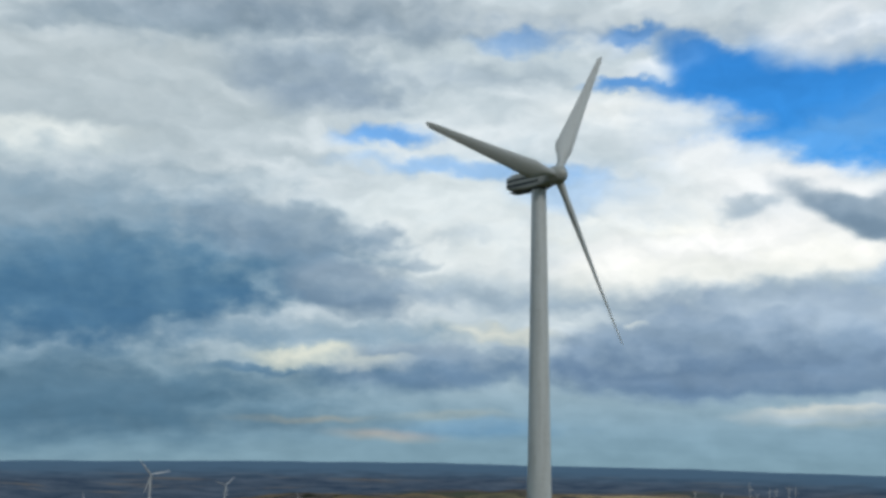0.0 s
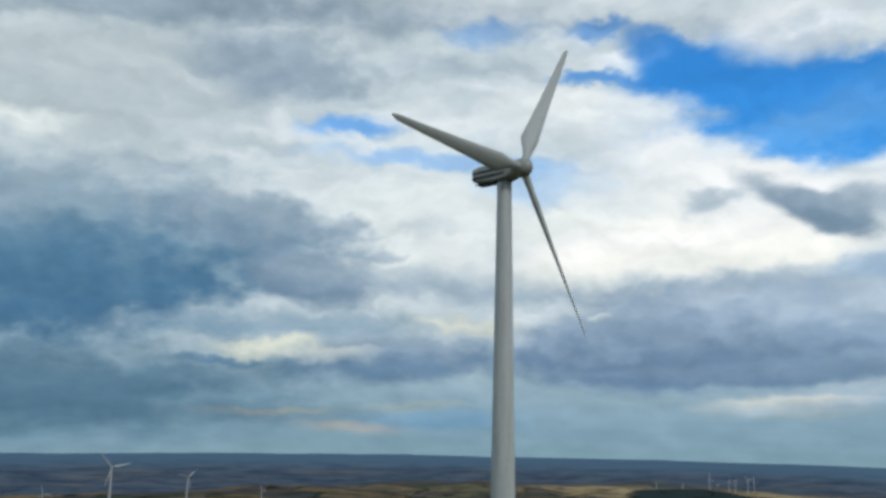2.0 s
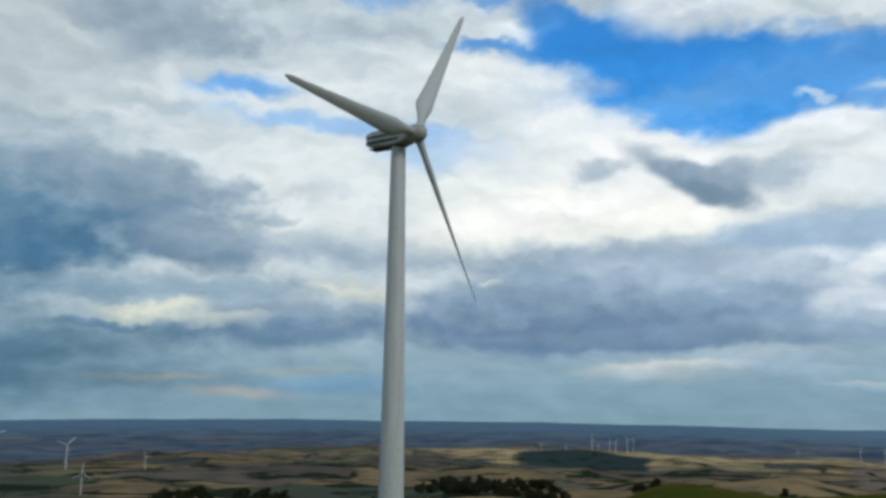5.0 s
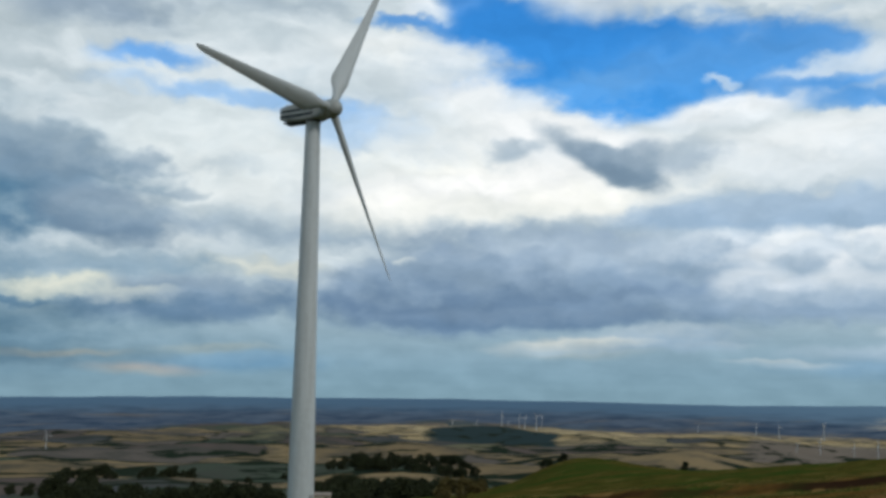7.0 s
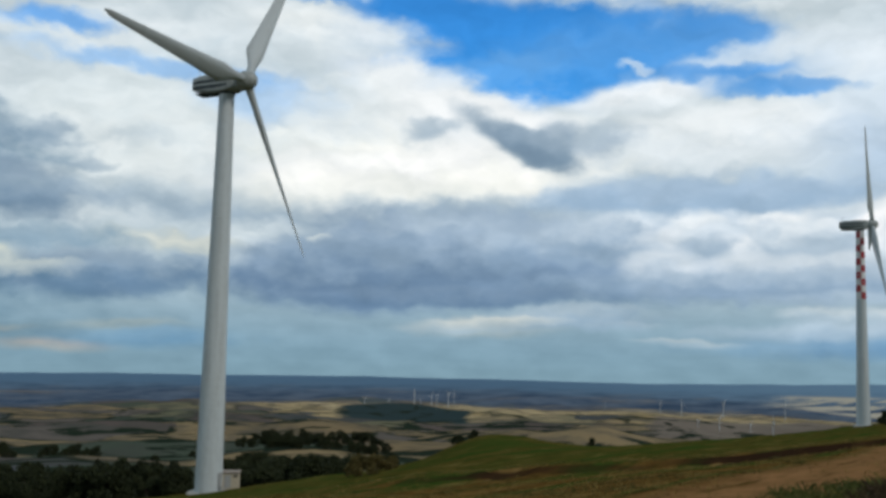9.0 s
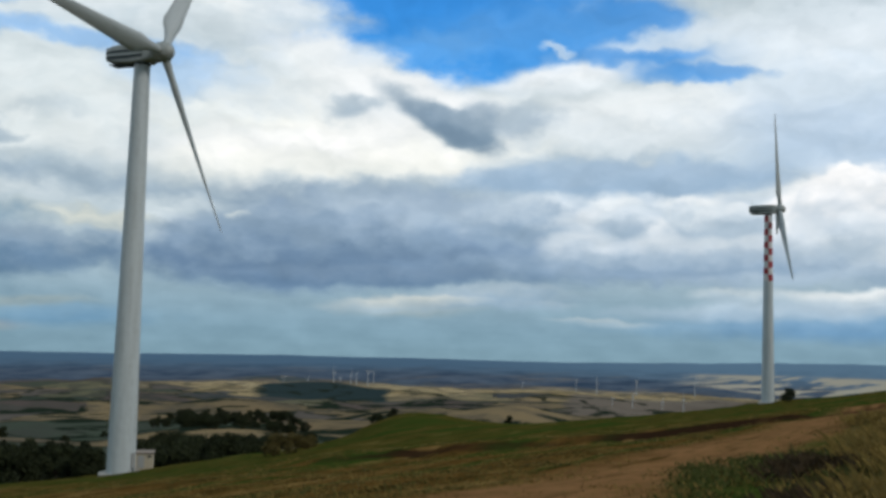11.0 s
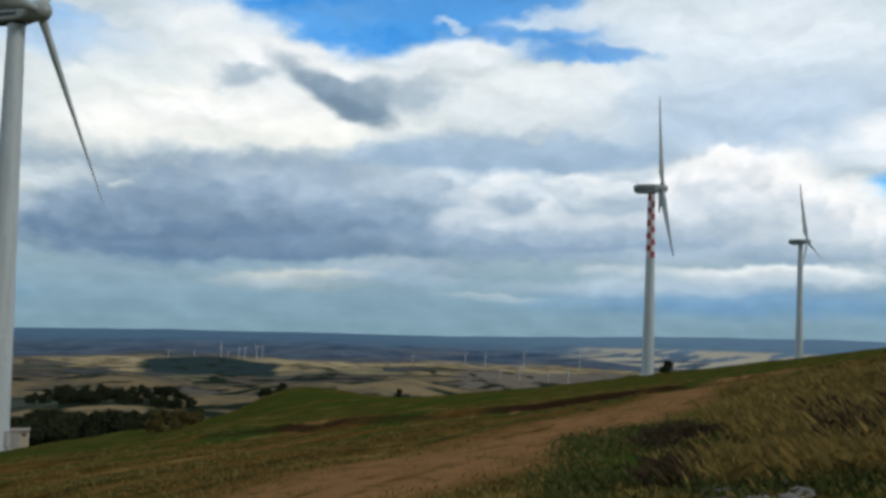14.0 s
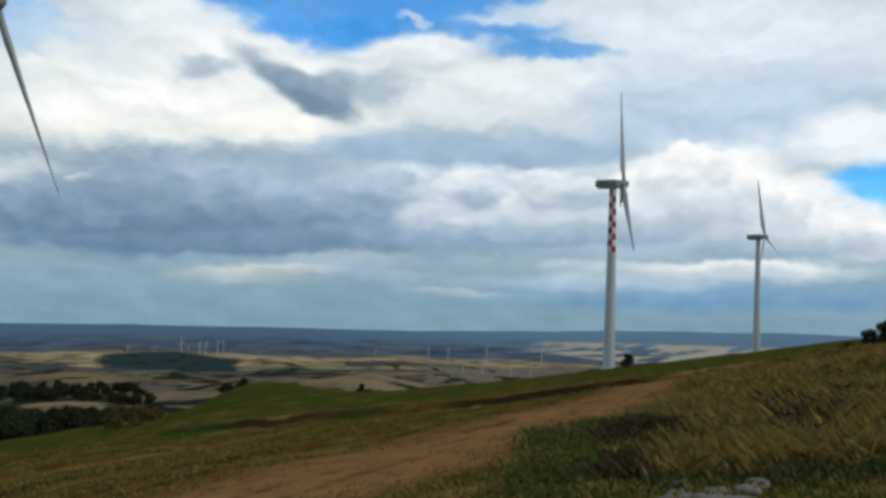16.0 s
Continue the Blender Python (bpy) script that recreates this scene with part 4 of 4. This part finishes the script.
def build_tree(seed, tall, wide, leaf, label, category="tree", leaves=2000, size=0.6):
    """A tapered trunk, limbs, and a crown of small leaf sprays gathered in uneven clumps."""
    rng = random.Random(seed)
    thing = tagged(new(category.replace(" ", "_")), label, category, "trees and bushes on the slopes")
    bm = bmesh.new()
    limb(bm, (0, 0, -0.5), (0.1, 0.05, tall * 0.5), 0.035 * tall, 0.018 * tall)
    clumps = []
    for i in range(11):
        a, h = rng.uniform(0, 6.283), rng.uniform(0.32, 0.92)
        out = wide * 0.5 * rng.uniform(0.3, 1.0) * math.sqrt(max(0.12, 1 - ((h - 0.5) / 0.5) ** 2))
        c = Vector((out * math.cos(a), out * math.sin(a), tall * h))
        limb(bm, (0.05, 0.02, tall * min(0.45, h * 0.55)), c, 0.012 * tall, 0.004 * tall, 5)
        clumps.append((c, wide * rng.uniform(0.14, 0.25)))
    part("trunk", bm, BARK, thing, "dark bare trunk and limbs")
    bm = bmesh.new()
    for i in range(leaves):
        c, rad = rng.choice(clumps)
        d = Vector((rng.gauss(0, 1), rng.gauss(0, 1), rng.gauss(0, 0.8))).normalized() * rad * rng.uniform(0.45, 1.08)
        p = c + d
        p.z = max(p.z, 0.1 * tall)
        q = Euler((rng.uniform(0, 6.28), rng.uniform(0, 6.28), rng.uniform(0, 6.28))).to_matrix()
        s = size * rng.uniform(0.6, 1.3)
        bm.faces.new([bm.verts.new(p + q @ Vector(v) * s) for v in ((-0.5, 0, 0), (0, -0.35, 0.1), (0.55, 0, 0), (0, 0.35, 0.1))])
    part("crown", bm, leaf, thing, smooth=False)
    return thing


def plant(thing, bearing, reach, size, turn):
    a = radians(bearing)
    x, y = reach * math.sin(a), reach * math.cos(a)
    thing.matrix_basis = pose(x, y, ground_z(x, y) - 0.15, 0, 0, turn) @ Matrix.Scale(size, 4)


KINDS = [build_tree(3, 7.0, 7.5, LEAF, "dark green broad-crowned tree on the slope"), build_tree(8, 8.5, 6.0, LEAF, "tall dark green tree on the slope"), build_tree(15, 4.0, 5.5, LEAF, "low dark green bush on the slope", "bush", 1500, 0.45), build_tree(21, 3.4, 5.0, LEAF_OCHRE, "low ochre bush in dry leaf", "bush", 1500, 0.42)]
used = set()


def set_tree(kind, bearing, reach, size, rng):
    turn = rng.uniform(0, 360)
    if kind not in used:
        used.add(kind)
        plant(KINDS[kind], bearing, reach, size, turn)
        return
    a = radians(bearing)
    x, y = reach * math.sin(a), reach * math.cos(a)
    copy_thing(KINDS[kind], pose(x, y, ground_z(x, y) - 0.15, 0, 0, turn)).scale = (size,) * 3


def strew(count, seed, b0, b1, r0, r1, kinds, s0, s1):
    """Trees strewn over a sector of the plan."""
    rng = random.Random(seed)
    for i in range(count):
        t = rng.random()
        set_tree(rng.choice(kinds), b0 + (b1 - b0) * rng.random(), r0 + (r1 - r0) * t, rng.uniform(s0, s1), rng)


one = random.Random(4)
set_tree(2, 46.06, 300, 0.95, one)
set_tree(0, 21.35, 226, 0.40, one)
set_tree(2, 22.35, 226, 0.5, one)
set_tree(2, 29.5, 226, 0.5, one)
set_tree(3, 15.4, 140, 0.95, one)
set_tree(3, 16.4, 144, 0.8, one)
set_tree(3, 17.2, 146, 0.6, one)
set_tree(2, 59.6, 50, 0.2, one)
set_tree(2, 60.6, 47, 0.26, one)
set_tree(2, 61.8, 45, 0.3, one)
set_tree(3, 58.4, 52, 0.14, one)
strew(75, 5, -8.0, 4.8, 205, 310, (0, 0, 1, 2), 0.95, 1.35)
strew(48, 6, 7.8, 13.5, 235, 320, (0, 1, 2, 2), 0.9, 1.35)
strew(30, 7, 12.5, 19.5, 300, 400, (2, 2, 0, 3), 0.8, 1.3)
strew(45, 9, 9.5, 17.0, 650, 780, (0, 2), 0.9, 1.4)
strew(60, 11, 7.8, 15.8, 800, 880, (0, 2), 0.95, 1.35)
strew(80, 12, 6.8, 15.2, 300, 420, (0, 0, 2), 1.0, 1.45)
strew(60, 13, 14.5, 21.8, 330, 440, (0, 2, 3, 3), 0.9, 1.3)
strew(26, 14, -9.0, 6.0, 640, 760, (0, 2), 0.9, 1.3)
strew(12, 10, -13.0, -7.0, 300, 340, (2, 0), 0.5, 0.8)


def tufts(name, label, mat, count, seed, b0, b1, r0, r1, tall, blades, spread, keep):
    """Grass in tufts, joined: it cannot be counted."""
    rng = random.Random(seed)
    spots = []
    while len(spots) < count:
        b, r = radians(rng.uniform(b0, b1)), r0 * (r1 / r0) ** rng.random()
        x, y = r * math.sin(b), r * math.cos(b)
        if keep(x, y, rng):
            spots.append((x, y, r))
    levels = height([q[0] for q in spots], [q[1] for q in spots]) - 0.03
    verts, faces = [], []
    for (x, y, r), z in zip(spots, levels.tolist()):
        h = tall * rng.uniform(0.5, 1.25)
        for i in range(blades):
            a, lean = rng.uniform(0, 6.283), rng.uniform(0.3, 1.3)
            ox, oy = rng.gauss(0, spread), rng.gauss(0, spread)
            w = 0.0055 * (1 + r / 18)
            dx, dy = math.cos(a), math.sin(a)
            n = len(verts)
            hh = h * rng.uniform(0.5, 1.1)
            bx, by = x + ox, y + oy
            verts += [(bx - dy * w, by + dx * w, z), (bx + dy * w, by - dx * w, z), (bx + dx * lean * hh * 0.4 + dy * w * 0.6, by + dy * lean * hh * 0.4 - dx * w * 0.6, z + hh * 0.65), (bx + dx * lean * hh, by + dy * lean * hh, z + hh)]
            faces += [(n, n + 1, n + 2), (n, n + 2, n + 3)]
    mesh = bpy.data.meshes.new(name)
    mesh.from_pydata(verts, [], faces)
    mesh.materials.append(mat)
    return tagged(new(name, mesh), label, "grass", kind="stuff")


def off_track(x, y):
    return abs(y - 15.7 - 0.57 * (x - 8.2))


def on_meadow(x, y, rng):
    return off_track(x, y) > 2.5 + rng.uniform(0, 2) and value_noise(np.array(x / 5), np.array(y / 7)) > 0.1 + rng.uniform(-0.3, 0.3)


def on_dry(x, y, rng):
    return off_track(x, y) > 1.2 + rng.uniform(0, 3) or rng.random() < 0.06


def clumped(x, y, rng):
    return value_noise(np.array(x / 2.2 + 5), np.array(y / 2.2)) > -0.1 + rng.uniform(-0.4, 0.4)


tufts("dry_grass", "dry brown grass tufts on the hillside", GRASS_DRY, 9000, 31, -2, 66, 8.5, 80, 0.10, 10, 0.2, on_dry)
tufts("green_grass", "short dark green grass on the hillside", GRASS_GREEN, 3200, 32, -2, 66, 8.5, 90, 0.09, 10, 0.2, on_meadow)
tufts("tall_grass", "tall yellow dry grass on the bank", GRASS_DRY, 2000, 33, 49.5, 66, 12.5, 36, 0.34, 28, 0.28, clumped)
tufts("bank_grass", "olive green grass on the bank", GRASS_GREEN, 1100, 36, 40, 66, 11.5, 25, 0.17, 22, 0.3, clumped)
tufts("brown_weeds", "dark brown withered weeds on the bank", WEED, 220, 34, 45.2, 50.0, 13.0, 22, 0.28, 20, 0.22, clumped)
tufts("withered_weeds", "dark withered weeds on the bank", WEED, 80, 35, 54.5, 59, 15, 24, 0.42, 20, 0.22, clumped)


def build_stone(seed):
    rng = random.Random(seed)
    bm = bmesh.new()
    bmesh.ops.create_icosphere(bm, subdivisions=2, radius=0.5)
    for v in bm.verts:
        v.co *= 1 + 0.35 * noise.noise(v.co * 2.2 + Vector((seed, 0, 0)))
        v.co.z *= 0.55
        v.co.x *= 1.25
    mesh = bpy.data.meshes.new("stone")
    bm.to_mesh(mesh)
    bm.free()
    mesh.materials.append(m_stone)
    return tagged(new("stone", mesh), "pale grey weathered stone lying in the grass", "stone", "stones in the grass")


STONES = [build_stone(i) for i in (2, 5, 9)]
rng = random.Random(12)
for i in range(90):
    if i < 60:
        b, r = rng.gauss(50.6, 1.7), rng.uniform(10.2, 12.6)
    else:
        b, r = rng.gauss(58.2, 1.6), rng.uniform(13.5, 17.5)
    x, y = r * math.sin(radians(b)), r * math.cos(radians(b))
    ob = STONES[i] if i < 3 else copy_thing(STONES[i % 3], Matrix())
    s = rng.choice((0.07, 0.09, 0.12, 0.16, 0.2, 0.25)) * rng.uniform(0.8, 1.2)
    ob.matrix_basis = pose(x, y, ground_z(x, y) + 0.06 * s, rng.uniform(-12, 12), rng.uniform(-12, 12), rng.uniform(0, 360)) @ Matrix.Scale(s, 4)
